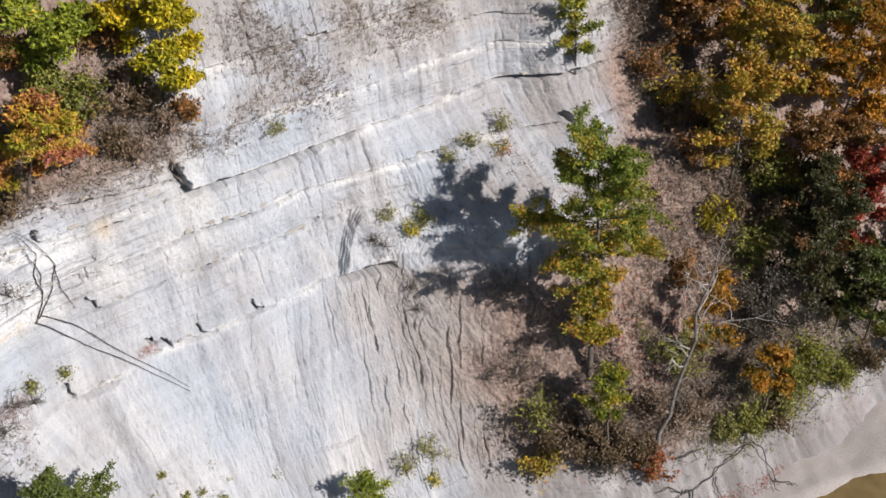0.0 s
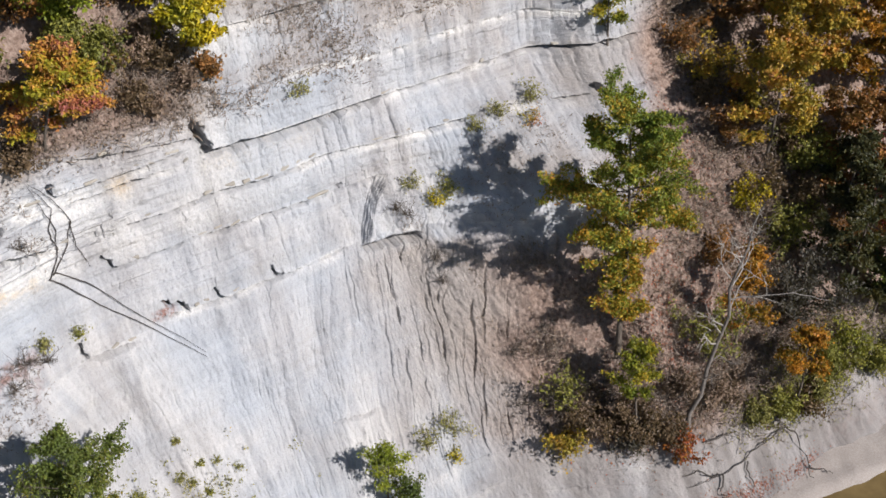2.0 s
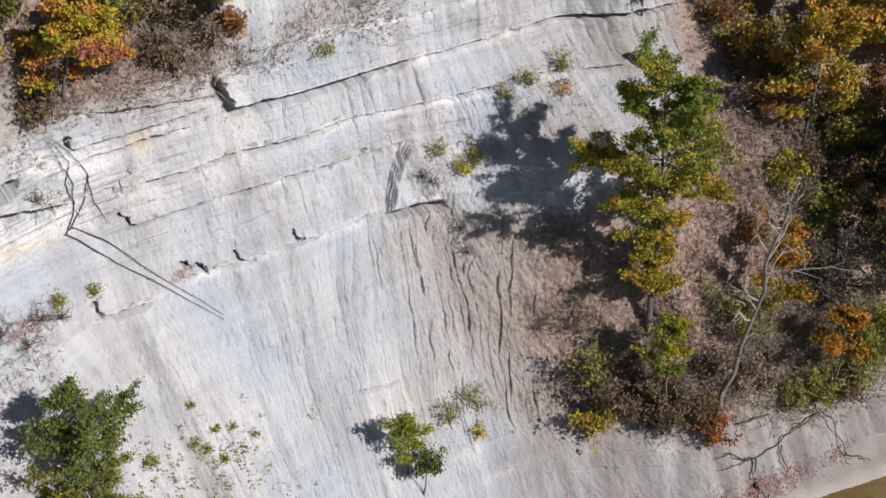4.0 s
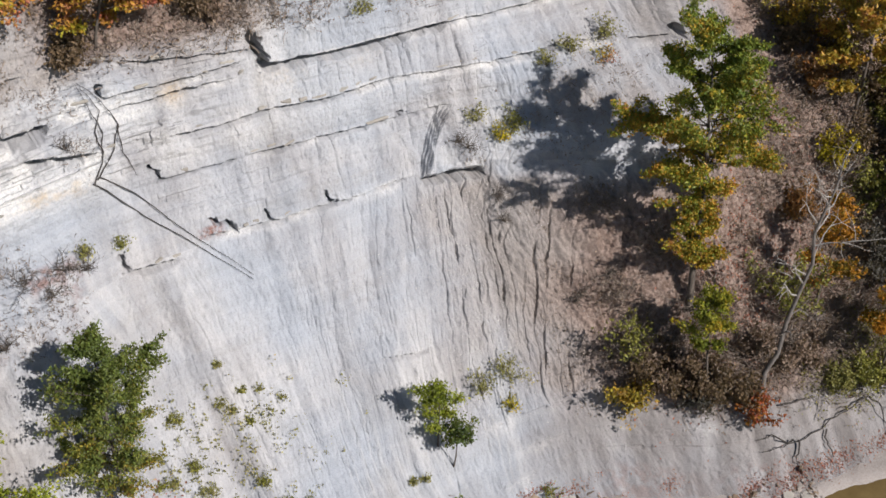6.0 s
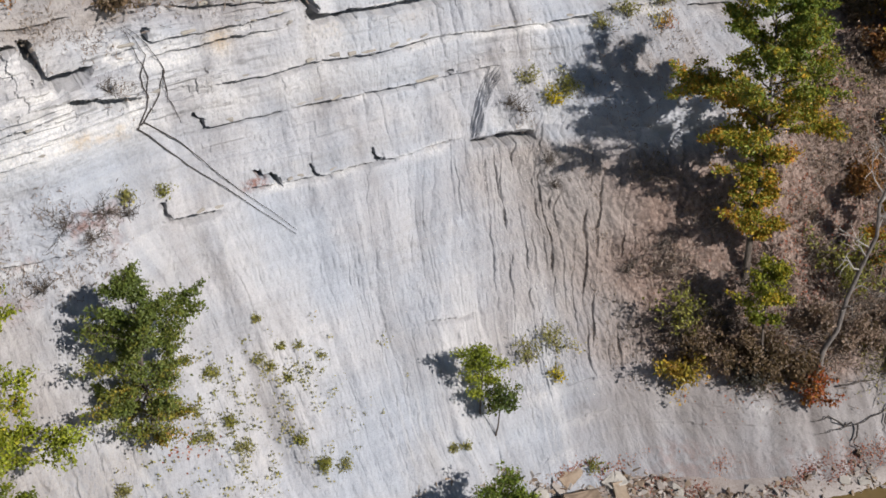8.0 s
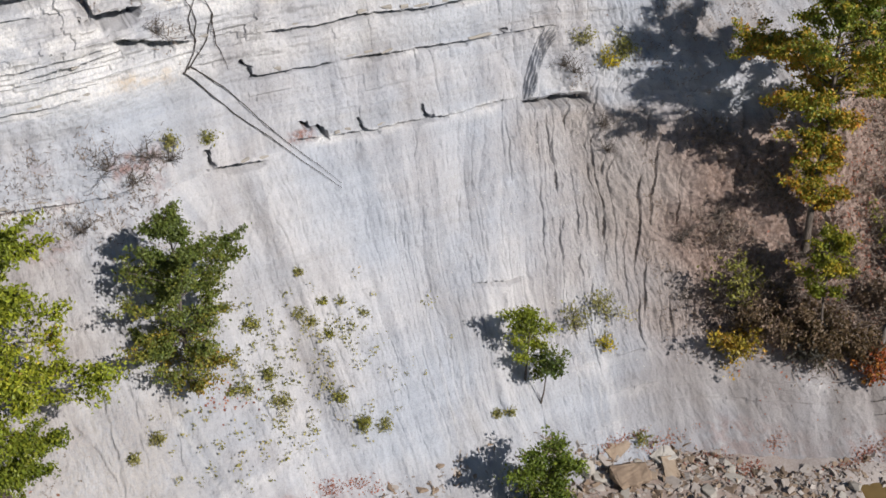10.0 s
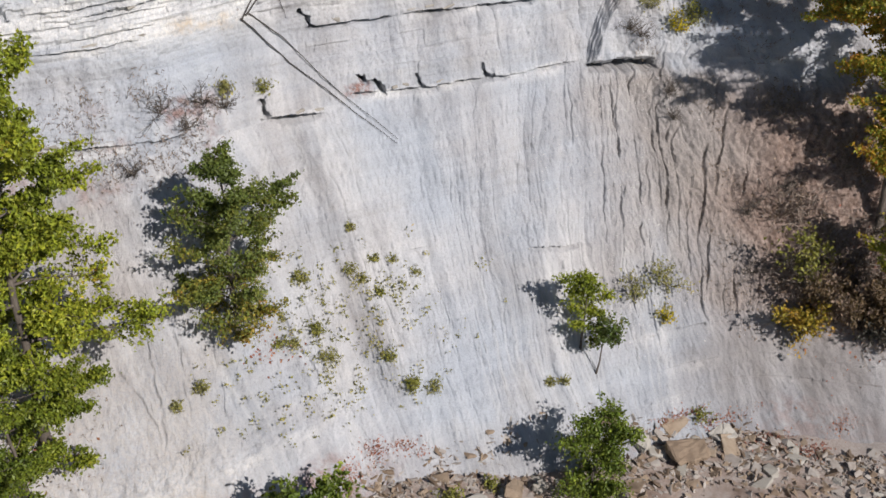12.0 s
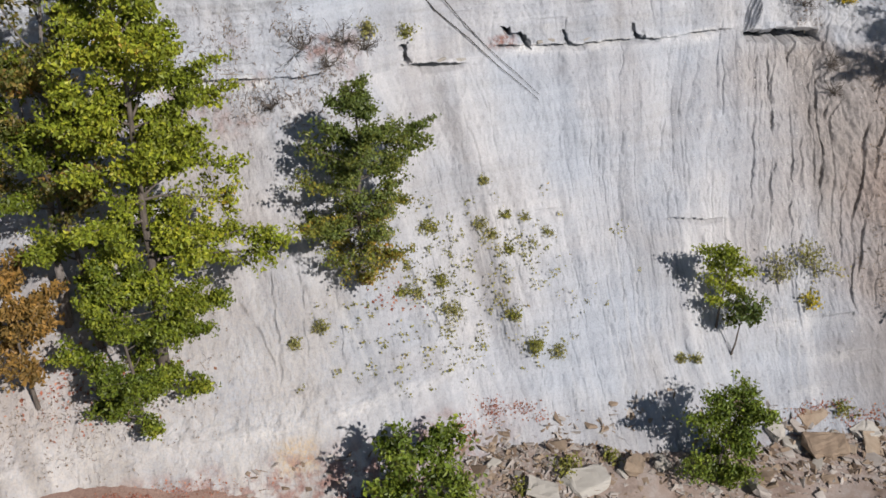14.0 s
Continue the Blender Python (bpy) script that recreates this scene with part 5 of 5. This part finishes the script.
brush("dense brown twiggy thicket at the edge of the woods", [(33.6, 11.6, 1.6), (34.0, 13.4, 1.6), (33.4, 15.2, 1.6), (35.0, 12.6, 1.6), (35.2, 15.0, 1.8), (33.0, 9.6, 1.4), (34.6, 9.4, 1.6), (36.6, 13.6, 1.8), (34.0, 7.4, 1.6), (33.0, 5.6, 1.5), (35.6, 6.0, 1.8), (31.6, 4.4, 1.6), (32.2, 6.6, 1.5)], 260, 0.9, 408, 1.6, "dry", 0.10)
brush("dense brown undergrowth at the foot of the trees", [(21.6, 4.8, 0.9), (22.6, 3.6, 1.1), (24.4, 4.4, 1.0), (24.0, 2.8, 1.3), (26.0, 2.8, 1.4), (27.8, 3.0, 1.6), (29.4, 3.0, 1.6), (21.0, 3.0, 0.9), (22.8, 2.2, 0.9), (26.8, 4.6, 0.9), (31.5, 2.6, 1.6)], 460, 0.65, 404, 1.3, "dry", 0.07)
brush("olive and straw-coloured grass drooping over the creek bank", [(28.6, 1.5, 1.1), (29.8, 1.5, 1.2), (31.2, 1.5, 1.3), (32.8, 1.5, 1.3), (34.4, 1.6, 1.4), (36.2, 1.6, 1.5), (27.2, 1.6, 0.9), (30.4, 2.2, 1.3), (33.6, 2.3, 1.4)], 260, 0.55, 409, 2.0, "olive", 0.07)
brush("dry stems and rusty leaves under the green trees", [(-1.5, 3.6, 1.6), (-3.4, 3.2, 1.6), (-4.8, 3.4, 1.6), (-4.6, 6.0, 1.8), (-3.0, 6.4, 1.6), (-5.5, 8.0, 2.0)], 110, 0.20, 405, 1.2, "dry", 0.05, 0.7, 0.007)
brush("sparse dry brush along the weathered ledge", [(3.9, 8.7, 0.8), (2.8, 8.4, 0.9), (1.6, 8.6, 0.9), (0.3, 8.9, 0.9), (4.6, 9.4, 0.6), (1.2, 9.9, 0.8), (3.0, 10.0, 0.7), (4.0, 8.0, 0.7), (5.5, 13.6, 0.7), (4.2, 14.2, 1.0), (6.0, 12.3, 0.6)], 240, 0.20, 406, 0.5, "dry", 0.045)
brush("dead grass on the gullied brown slope", [(20.0, 5.4, 0.8), (19.4, 4.0, 0.8), (19.0, 2.9, 0.8), (20.2, 7.2, 0.8), (18.7, 8.8, 0.6), (21.6, 9.4, 1.3), (23.0, 10.4, 1.3), (25.0, 10.6, 1.2), (19.8, 2.2, 0.9)], 110, 0.2, 407, 1.2, "dry", 0.05)


def litter(label, spots, density, size, seed, leaves="litter"):
    """Fallen leaves lying on rock and soil; spots: x, y, radius along the foot, radius across."""
    rng = np.random.default_rng(seed)
    pos = []
    for x, y, rx, ry in spots:
        n = int(density * rx * ry)
        qx, qy = x + rng.normal(0, 0.5, n) * rx, y + rng.normal(0, 0.5, n) * ry
        zc, zb = np.array([height_on_face(a, b) for a, b in zip(qx, qy)]), bed(qx, qy)
        lift = relief(qx, zc) + 0.02
        pos.append(np.where((zc > zb)[:, None], np.stack([qx, face(qx, zc) - 0.8 * lift, zc + 0.6 * lift], -1), np.stack([qx, qy, zb + 0.02], -1)))
    pos = np.concatenate(pos)
    return tagged(new("leaf_litter", leaf_mesh("leaf_litter", pos, size, rng, LEAVES[leaves], up=2.0)), label, "leaves", kind="stuff")


litter("red-brown fallen leaves along the foot of the cliff", [(6.6, 20.95, 0.3, 0.3), (7.5, 20.95, 0.5, 0.15), (5.7, 20.4, 0.2, 0.5), (15.6, 19.75, 0.6, 0.2), (16.3, 19.8, 0.7, 0.15), (17.3, 19.4, 1.1, 0.22), (18.4, 18.3, 0.8, 0.4), (19.2, 17.4, 0.8, 0.4), (20.66, 17.82, 0.40, 0.3), (22.9, 16.2, 1.6, 0.30), (7.5, 21.0, 0.4, 0.15), (8.0, 20.75, 0.4, 0.12), (5.95, 20.6, 0.3, 0.3), (6.85, 21.0, 0.25, 0.3), (24.6, 15.7, 1.5, 0.35), (26.2, 15.5, 1.6, 0.45), (28.8, 15.3, 1.2, 0.3), (0.5, 19.2, 3.0, 0.25), (-3.0, 20.0, 3.0, 0.25)], 900, 0.055, 421)
litter("rusty fallen leaves on the slope under the trees", [(26.4, 21.6, 3.0, 2.0), (24.6, 19.6, 3.0, 1.6), (28.6, 20.0, 3.0, 2.0), (30.6, 24.6, 1.4, 2.4), (-3.4, 22.0, 2.0, 0.8), (4.6, 23.1, 0.9, 0.4), (32.6, 21.0, 2.0, 2.5)], 170, 0.085, 422)


def bare_shrub(x, z, tall, seed):
    """A leafless shrub: crooked stems from one root, each with fine twigs."""
    rng = np.random.default_rng(seed)
    p = on_cliff(x, z)
    ob = tagged(empty("bare_shrub", p), "small leafless grey-brown shrub rooted in the shale", "shrub", "bare shrubs on the face")
    for i in range(9):
        t = 6.283 * (i + rng.uniform(0, 0.9)) / 9
        pts = curve_points((0, 0, -0.03), (0.8 * math.cos(t), 0.5 * math.sin(t) - 0.4, 0.8), tall * rng.uniform(0.6, 1.1), (0, 0, 0.1), 5, rng, 0.22)
        st = Tubes(4)
        st.add(pts, [0.014, 0.012, 0.010, 0.008, 0.006, 0.004])
        for j in range(10):
            q = int(rng.integers(1, 6))
            tw = curve_points(pts[q], Vector(rng.normal(0, 1, 3)) + (pts[5] - pts[0]) * 0.8, tall * rng.uniform(0.2, 0.55), (0, 0, 0.1), 2, rng, 0.3)
            st.add(tw, [0.007, 0.006, 0.004], 3)
        attach(new("stem", st.mesh("stem", BARK)), ob)
    return ob


for k, (x, z, tall) in enumerate(((4.4, 9.45, 0.8), (3.9, 9.0, 0.6), (3.2, 9.5, 0.9), (18.7, 9.0, 0.7), (18.4, 9.2, 0.5), (19.1, 7.6, 0.6), (19.0, 7.0, 0.5), (5.0, 9.2, 0.6), (2.2, 8.3, 0.6), (5.5, 12.4, 0.5), (20.3, 4.6, 0.8), (21.2, 3.6, 0.9), (19.9, 3.2, 0.7), (21.6, 5.4, 0.9), (22.6, 3.2, 1.0), (23.6, 4.4, 1.0))):
    bare_shrub(x, z, tall, 530 + k)


# ---------------------------------------------------------------- dead wood
def dead_tree():
    """The bare, leaning dead tree with pale broken limbs."""
    rng = np.random.default_rng(500)
    x, y = 24.75, 18.1
    base = Vector((x, y, land(x, y) - 0.15))
    ob = tagged(empty("dead_tree", base), "bare grey dead tree with crooked pale limbs", "tree")
    lean = ((0, 0), (0.22, 0.95), (0.45, 1.9), (0.72, 3.0), (0.98, 4.2), (1.12, 5.4), (1.16, 6.5), (1.24, 7.3), (1.52, 8.2), (1.85, 9.0), (2.1, 9.7))
    trunk = [Vector((dx, 0.10 * math.sin(2.2 * up), up)) + Vector(rng.normal(0, 0.03, 3)) for dx, up in lean]
    tb = Tubes(9)
    tb.add(trunk, [0.088 * (1 - 0.09 * i) + 0.012 + (0.04 if i == 0 else 0) for i in range(11)])
    attach(new("trunk", tb.mesh("trunk", BARK_PALE)), ob)
    # start on the trunk, direction, length
    for at, way, length in ((3.9, (-0.95, -0.25, 0.25), 1.9), (4.3, (-0.7, 0.3, 0.8), 1.2), (5.6, (0.9, -0.2, 0.35), 2.6), (6.4, (-0.6, 0.1, 0.9), 1.8), (7.0, (0.7, 0.3, 0.9), 2.0),
                            (7.6, (-0.8, -0.1, 0.9), 1.7), (8.2, (0.5, -0.2, 1.0), 1.5), (8.8, (-0.4, 0.2, 1.0), 1.2), (5.0, (0.6, 0.5, 0.3), 2.2), (3.2, (0.8, -0.3, 0.7), 1.4), (6.0, (0.8, 0.2, 0.5), 2.6), (4.6, (-0.9, 0.2, 0.3), 1.6), (7.3, (-0.5, -0.5, 0.8), 2.0), (2.6, (-0.7, -0.2, 0.5), 1.3)):
        k = int(at)
        p = trunk[k].lerp(trunk[k + 1], at - k)
        r = 0.042 * (1 - 0.06 * at)
        limb = curve_points(p, way, length, (0.05 * rng.normal(), 0, 0.7), 6, rng, 0.30)
        lt = Tubes(6)
        lt.add(limb, [r * (1 - 0.14 * j) for j in range(7)])
        for j in range(5):
            q = int(rng.integers(2, 6))
            tw = curve_points(limb[q], Vector(way) + Vector(rng.normal(0, 0.8, 3)), length * rng.uniform(0.2, 0.5), (0, 0, 0.3), 4, rng, 0.25)
            lt.add(tw, [r * 0.5, r * 0.42, r * 0.34, r * 0.25, r * 0.15])
        attach(new("limb", lt.mesh("limb", BARK_WHITE if at > 3.5 else BARK_PALE)), ob)
    return ob


dead_tree()


def draped(name, label, paths, radius, material, seed, category="branch"):
    """Long thin stems that lie on the rock; paths: lists of (x, z) on the cliff."""
    rng = np.random.default_rng(seed)
    first = on_cliff(*paths[0][0], 0.05)
    ob = tagged(empty(name, first), label, category)
    for path in paths:
        pts = []
        for (xa, za), (xb, zb) in zip(path, path[1:]):
            for k in range(8):
                t = k / 8
                p = on_cliff(xa + (xb - xa) * t, za + (zb - za) * t, 0.06)
                pts.append(p + Vector(rng.normal(0, 0.018, 3)) - first)
        pts.append(on_cliff(*path[-1], 0.04) - first)
        for i in range(1, len(pts) - 1):
            pts[i] = (pts[i - 1] + pts[i] * 2 + pts[i + 1]) / 4
        tb = Tubes(6)
        n = len(pts)
        tb.add(pts, [radius * (1 - 0.75 * i / n) for i in range(n)])
        attach(new("stem", tb.mesh("stem", material)), ob)
    return ob


draped("fallen_branch", "forked dead branches hanging down over the ledges", [
    [(6.04, 11.24), (7.28, 9.81), (8.72, 8.51), (9.84, 7.51)],
    [(6.3, 11.35), (7.25, 10.45), (8.4, 9.05), (9.9, 7.6)],
    [(6.05, 11.2), (6.5, 11.7), (6.75, 12.4), (6.55, 13.2), (6.4, 13.85)],
    [(6.2, 11.3), (6.95, 11.9), (7.3, 12.5), (7.0, 13.2), (6.45, 13.9)],
    [(6.6, 11.9), (6.5, 12.5), (6.9, 13.0), (6.5, 13.7)],
    [(7.25, 12.5), (7.2, 11.7), (7.4, 11.0)],
], 0.023, BARK_DARK, 511)


def bank_branch():
    """The dark forked limb that lies down the creek bank."""
    rng = np.random.default_rng(520)
    base = Vector((29.0, 16.6, land(29.0, 16.6) + 0.12))
    ob = tagged(empty("fallen_limb", base), "dark fallen limb forking down the creek bank", "branch")
    for path in (((29.0, 16.6), (28.0, 16.55), (27.2, 16.5), (25.9, 16.4), (24.6, 16.55), (23.6, 16.9)), ((29.0, 16.6), (29.3, 16.2), (29.0, 15.3), (28.5, 14.5)), ((28.95, 15.2), (29.4, 14.8), (29.5, 14.3)),
                 ((26.6, 16.45), (26.2, 15.9), (26.3, 15.4)), ((25.2, 16.45), (24.8, 16.0), (24.9, 15.6)), ((25.0, 16.5), (24.4, 17.0), (23.8, 17.1)), ((25.3, 17.5), (26.6, 17.35), (27.8, 17.3), (28.9, 16.9))):
        pts = []
        for (xa, ya), (xb, yb) in zip(path, path[1:]):
            for k in range(4):
                x, y = xa + (xb - xa) * k / 4, ya + (yb - ya) * k / 4
                pts.append(Vector((x, y, land(x, y) + 0.10)) + Vector(rng.normal(0, 0.05, 3)) - base)
        tb = Tubes(6)
        tb.add(pts, [0.032 * (1 - 0.8 * i / len(pts)) + 0.004 for i in range(len(pts))])
        attach(new("stem", tb.mesh("stem", BARK_DARK)), ob)
    return ob


bank_branch()


# ---------------------------------------------------------------- stones
def hull_mesh(name, seed, flat, material, n=26):
    """A broken stone: the hull of points in a flattened block, one metre long."""
    rng = np.random.default_rng(seed)
    bm = bmesh.new()
    cut = rng.uniform(0.55, 1.0, 8)
    for p in rng.uniform(-1, 1, (n, 3)):
        q = np.sign(p) * np.abs(p) ** 0.45
        k = cut[int((math.atan2(q[1], q[0]) + math.pi) * 4 / math.pi) % 8]
        bm.verts.new((0.5 * q[0] * k, 0.36 * q[1] * k, 0.5 * flat * q[2] * rng.uniform(0.8, 1.0)))
    got = bmesh.ops.convex_hull(bm, input=bm.verts)
    bmesh.ops.delete(bm, geom=[g for g in set(got["geom_interior"] + got["geom_unused"]) if isinstance(g, bmesh.types.BMVert)], context="VERTS")
    bmesh.ops.recalc_face_normals(bm, faces=bm.faces)
    me = bpy.data.meshes.new(name)
    bm.to_mesh(me)
    bm.free()
    me.materials.append(material)
    return me


STONES = {"grey": [hull_mesh("stone", 600 + k, 0.16 + 0.05 * (k % 4), SLAB_GREY) for k in range(7)],
          "tan": [hull_mesh("stone", 620 + k, 0.15 + 0.05 * (k % 4), SLAB_TAN) for k in range(6)],
          "pale": [hull_mesh("stone", 640 + k, 0.22 + 0.08 * (k % 4), SLAB_PALE) for k in range(6)]}
STONE_LABEL = {"grey": "flat grey broken shale slab in the rubble", "tan": "tan-brown broken sandstone slab in the rubble", "pale": "pale angular stone in the rubble"}


def rock(kind, k, x, y, size, turn=(0, 0, 0), wide=1.0, up=0.0):
    ob = new("rock", STONES[kind][k % len(STONES[kind])])
    ob.location = (x, y, land(x, y) + 0.04 * size + up)
    ob.rotation_euler = [radians(a) for a in turn]
    ob.scale = (size, size * wide, size)
    return tagged(ob, STONE_LABEL[kind], "rock", "rubble stones")


def boulder(label, x, y, size, turn, material, seed, thin=0.35):
    """A larger broken block with rough, weathered faces."""
    rng = np.random.default_rng(seed)
    bm = bmesh.new()
    for p in rng.uniform(-1, 1, (22, 3)):
        q = np.sign(p) * np.abs(p) ** 0.5
        bm.verts.new((0.5 * q[0], 0.33 * q[1], 0.5 * thin * q[2]))
    got = bmesh.ops.convex_hull(bm, input=bm.verts)
    bmesh.ops.delete(bm, geom=[g for g in set(got["geom_interior"] + got["geom_unused"]) if isinstance(g, bmesh.types.BMVert)], context="VERTS")
    bmesh.ops.subdivide_edges(bm, edges=bm.edges, cuts=3, use_grid_fill=True)
    bmesh.ops.triangulate(bm, faces=bm.faces)
    for v in bm.verts:
        c = v.co * 5 + Vector((seed, 0, 0))
        v.co += 0.07 * (noise.noise(c) * Vector((1, 1, 0.5))) * v.co.normalized() + 0.018 * noise.noise_vector(c * 3)
        v.co.z += 0.02 * round(noise.noise(c * 0.7) * 3)
    bmesh.ops.recalc_face_normals(bm, faces=bm.faces)
    me = bpy.data.meshes.new("rock")
    bm.to_mesh(me)
    bm.free()
    me.materials.append(material)
    ob = new("rock", me)
    ob.location = (x, y, land(x, y) + 0.13 * size * thin / 0.35)
    ob.rotation_euler = [radians(a) for a in turn]
    ob.scale = (size,) * 3
    return tagged(ob, label, "rock", "rubble stones")


boulder("large tan sandstone block tilted in the rubble", 15.6, 18.6, 1.35, (16, 4, -8), SLAB_TAN, 1, 0.3)
boulder("pale angular block in the rubble", 14.5, 19.35, 0.75, (10, 8, 30), SLAB_PALE, 2, 0.5)
boulder("leaning tan slab below the grey face", 15.75, 19.6, 0.9, (30, -14, 20), SLAB_TAN, 3, 0.12)
boulder("tan block in the rubble", 9.95, 18.75, 0.85, (14, 8, 60), SLAB_TAN, 4, 0.35)
boulder("broad pale slab lying in the rubble", 8.5, 18.45, 1.35, (10, 0, 15), SLAB_PALE, 5, 0.16)
boulder("thick pale slab lying in the rubble", 7.3, 18.35, 0.95, (8, 6, -30), SLAB_PALE, 6, 0.22)
boulder("small rounded pale block in the rubble", 10.75, 18.72, 0.45, (10, 8, 20), SLAB_PALE, 9, 0.6)
boulder("tan slab tilted among the rubble", 17.0, 18.45, 0.9, (22, -10, 75), SLAB_TAN, 10, 0.2)
boulder("thin pale slab lying in the rubble", 17.1, 18.9, 0.9, (5, 0, 10), SLAB_PALE, 7, 0.2)
boulder("grey slab standing in the rubble", 13.0, 17.6, 0.8, (30, 20, 80), SLAB_GREY, 8, 0.3)


def foot(x):
    """How far back the rubble reaches at x."""
    return 19.9 + 0.6 * float(sstep(5, 7, x) * sstep(14.5, 13, x)) - 0.2 * max(0.0, x - 14) - 2.2 * float(sstep(17.5, 20.5, x))


rng = np.random.default_rng(700)
placed = 0
while placed < 285:
    x = rng.uniform(4.5, 24.5)
    y = foot(x) - abs(rng.normal(0, 1.8)) - 0.15
    if x < 13 and rng.uniform() < 0.25 or y < 13.8:
        continue
    size = float(np.clip(rng.lognormal(-1.35, 0.5), 0.14, 0.75))
    pale = 0.25 + 0.5 * (x > 17)
    kind = rng.choice(["pale", "grey", "tan"], p=[pale * 0.7, 0.85 - pale * 0.7, 0.15] if x > 17 else [0.22, 0.42, 0.36])
    rock(str(kind), int(rng.integers(0, 9)), x, y, size, (rng.normal(0, 16), rng.normal(0, 16), rng.uniform(0, 360)), rng.uniform(0.6, 1.2))
    placed += 1


def rubble(name, label, forms_of, material, count, middle, most, seed):
    """Broken shale between the larger stones, too much to count."""
    rng = np.random.default_rng(seed)
    V, F, at = [], [], 0
    forms = []
    for me in forms_of:
        co = np.zeros(len(me.vertices) * 3, np.float32)
        me.vertices.foreach_get("co", co)
        forms.append((co.reshape(-1, 3), np.array([tuple(p.vertices) for p in me.polygons])))
    xs = rng.uniform(0, 25, count)
    for x in xs:
        y = foot(x) + 0.3 - abs(rng.normal(0, 2.0))
        if y < 12.5 or vnoise(x * 0.6, y * 0.9, 77) < rng.uniform(0.15, 0.8):
            continue
        c, f = forms[int(rng.integers(0, len(forms)))]
        s = float(np.clip(rng.lognormal(middle, 0.45), 0.03, most))
        m = np.array(Euler(rng.normal(0, 0.2 if most < 0.3 else 0.55, 3) + np.array([0, 0, rng.uniform(0, 6.28)])).to_matrix())
        V.append(c * s @ m.T + np.array([x, y, land(x, y) + 0.03 * s]))
        F.append(f + at)
        at += len(c)
    return tagged(new(name, make_mesh(name, np.concatenate(V), np.concatenate(F), material)), label, "rubble", kind="stuff")


def chips():
    """Small pale flakes lying on the gullied slope."""
    rng = np.random.default_rng(730)
    me = hull_mesh("stone", 690, 0.4, CHIP_PALE, 9)
    co = np.array([tuple(v.co) for v in me.vertices])
    f = np.array([tuple(p.vertices) for p in me.polygons])
    x, z = rng.normal(17.6, 2.4, 2600), rng.uniform(1.6, 8.2, 2600)
    keep = (x > 8) & (x < 23) & (vnoise(x * 0.7, z * 0.5, 97) > rng.uniform(0.2, 0.9, 2600))
    x, z = x[keep], z[keep]
    d = relief(x, z) + 0.01
    P = np.stack([x, face(x, z) - 0.8 * d, z + 0.6 * d], -1)
    V, F = [], []
    for k, p in enumerate(P):
        m = np.array(Euler(rng.uniform(0, 6.28, 3)).to_matrix())
        V.append(co * float(np.clip(rng.lognormal(-3.0, 0.4), 0.03, 0.13)) @ m.T + p)
        F.append(f + len(co) * k)
    return tagged(new("stone_chips", make_mesh("stone_chips", np.concatenate(V), np.concatenate(F), CHIP_PALE)), "small pale stone flakes scattered on the gullied slope", "stones", kind="stuff")


chips()
SHARDS = [hull_mesh("stone", 670 + k, 0.10 + 0.05 * (k % 3), SLAB_GREY, 13) for k in range(9)]
rubble("gravel", "broken shale gravel below the cliff", [hull_mesh("stone", 660 + k, 0.3, SLAB_GREY, 9) for k in range(4)], SLAB_GREY, 7000, -2.5, 0.2, 710)
rubble("rubble", "thin broken brown-grey shale slabs below the cliff", SHARDS, SLAB_TAN, 3400, -1.6, 0.6, 711)
rubble("rubble", "thin broken grey shale slabs below the cliff", SHARDS, SLAB_GREY, 2900, -1.6, 0.55, 712)

# the bedding slabs that stand out of the ledges, each broken along its joints
rng = np.random.default_rng(800)
BEDS = [hull_mesh("stone", 820 + k, 0.22, SLAB_PALE, 18) for k in range(8)]
for led in LEDGES[:18] + LEDGES[24:25]:
    if led[6] > 0.45:
        continue
    z0, dip, xa, xb, out, tall, joint = led
    x = xa + 0.2
    while x < min(xb, 32):
        long = float(np.clip(rng.lognormal(-0.55, 0.5), 0.25, 1.4))
        if rng.uniform() < 0.36 and soil_mask(x, z0) < 0.5:
            zl = float(ledge_height(led, np.array(x + long / 2)))
            ob = new("stone", BEDS[int(rng.integers(0, 8))])
            p = on_cliff(x + long / 2, zl + 0.14)
            ob.location = p + Vector((0, rng.uniform(-0.02, 0.10), -0.05))
            ob.rotation_euler = (radians(rng.normal(-4, 5)), radians(rng.normal(0, 2.5)), radians(rng.normal(0, 6)))
            ob.scale = (long, 0.42 * (0.6 + 2 * out), rng.uniform(0.3, 0.7))
            attach(ob, cliff)
        x += long * rng.uniform(1.0, 1.6)
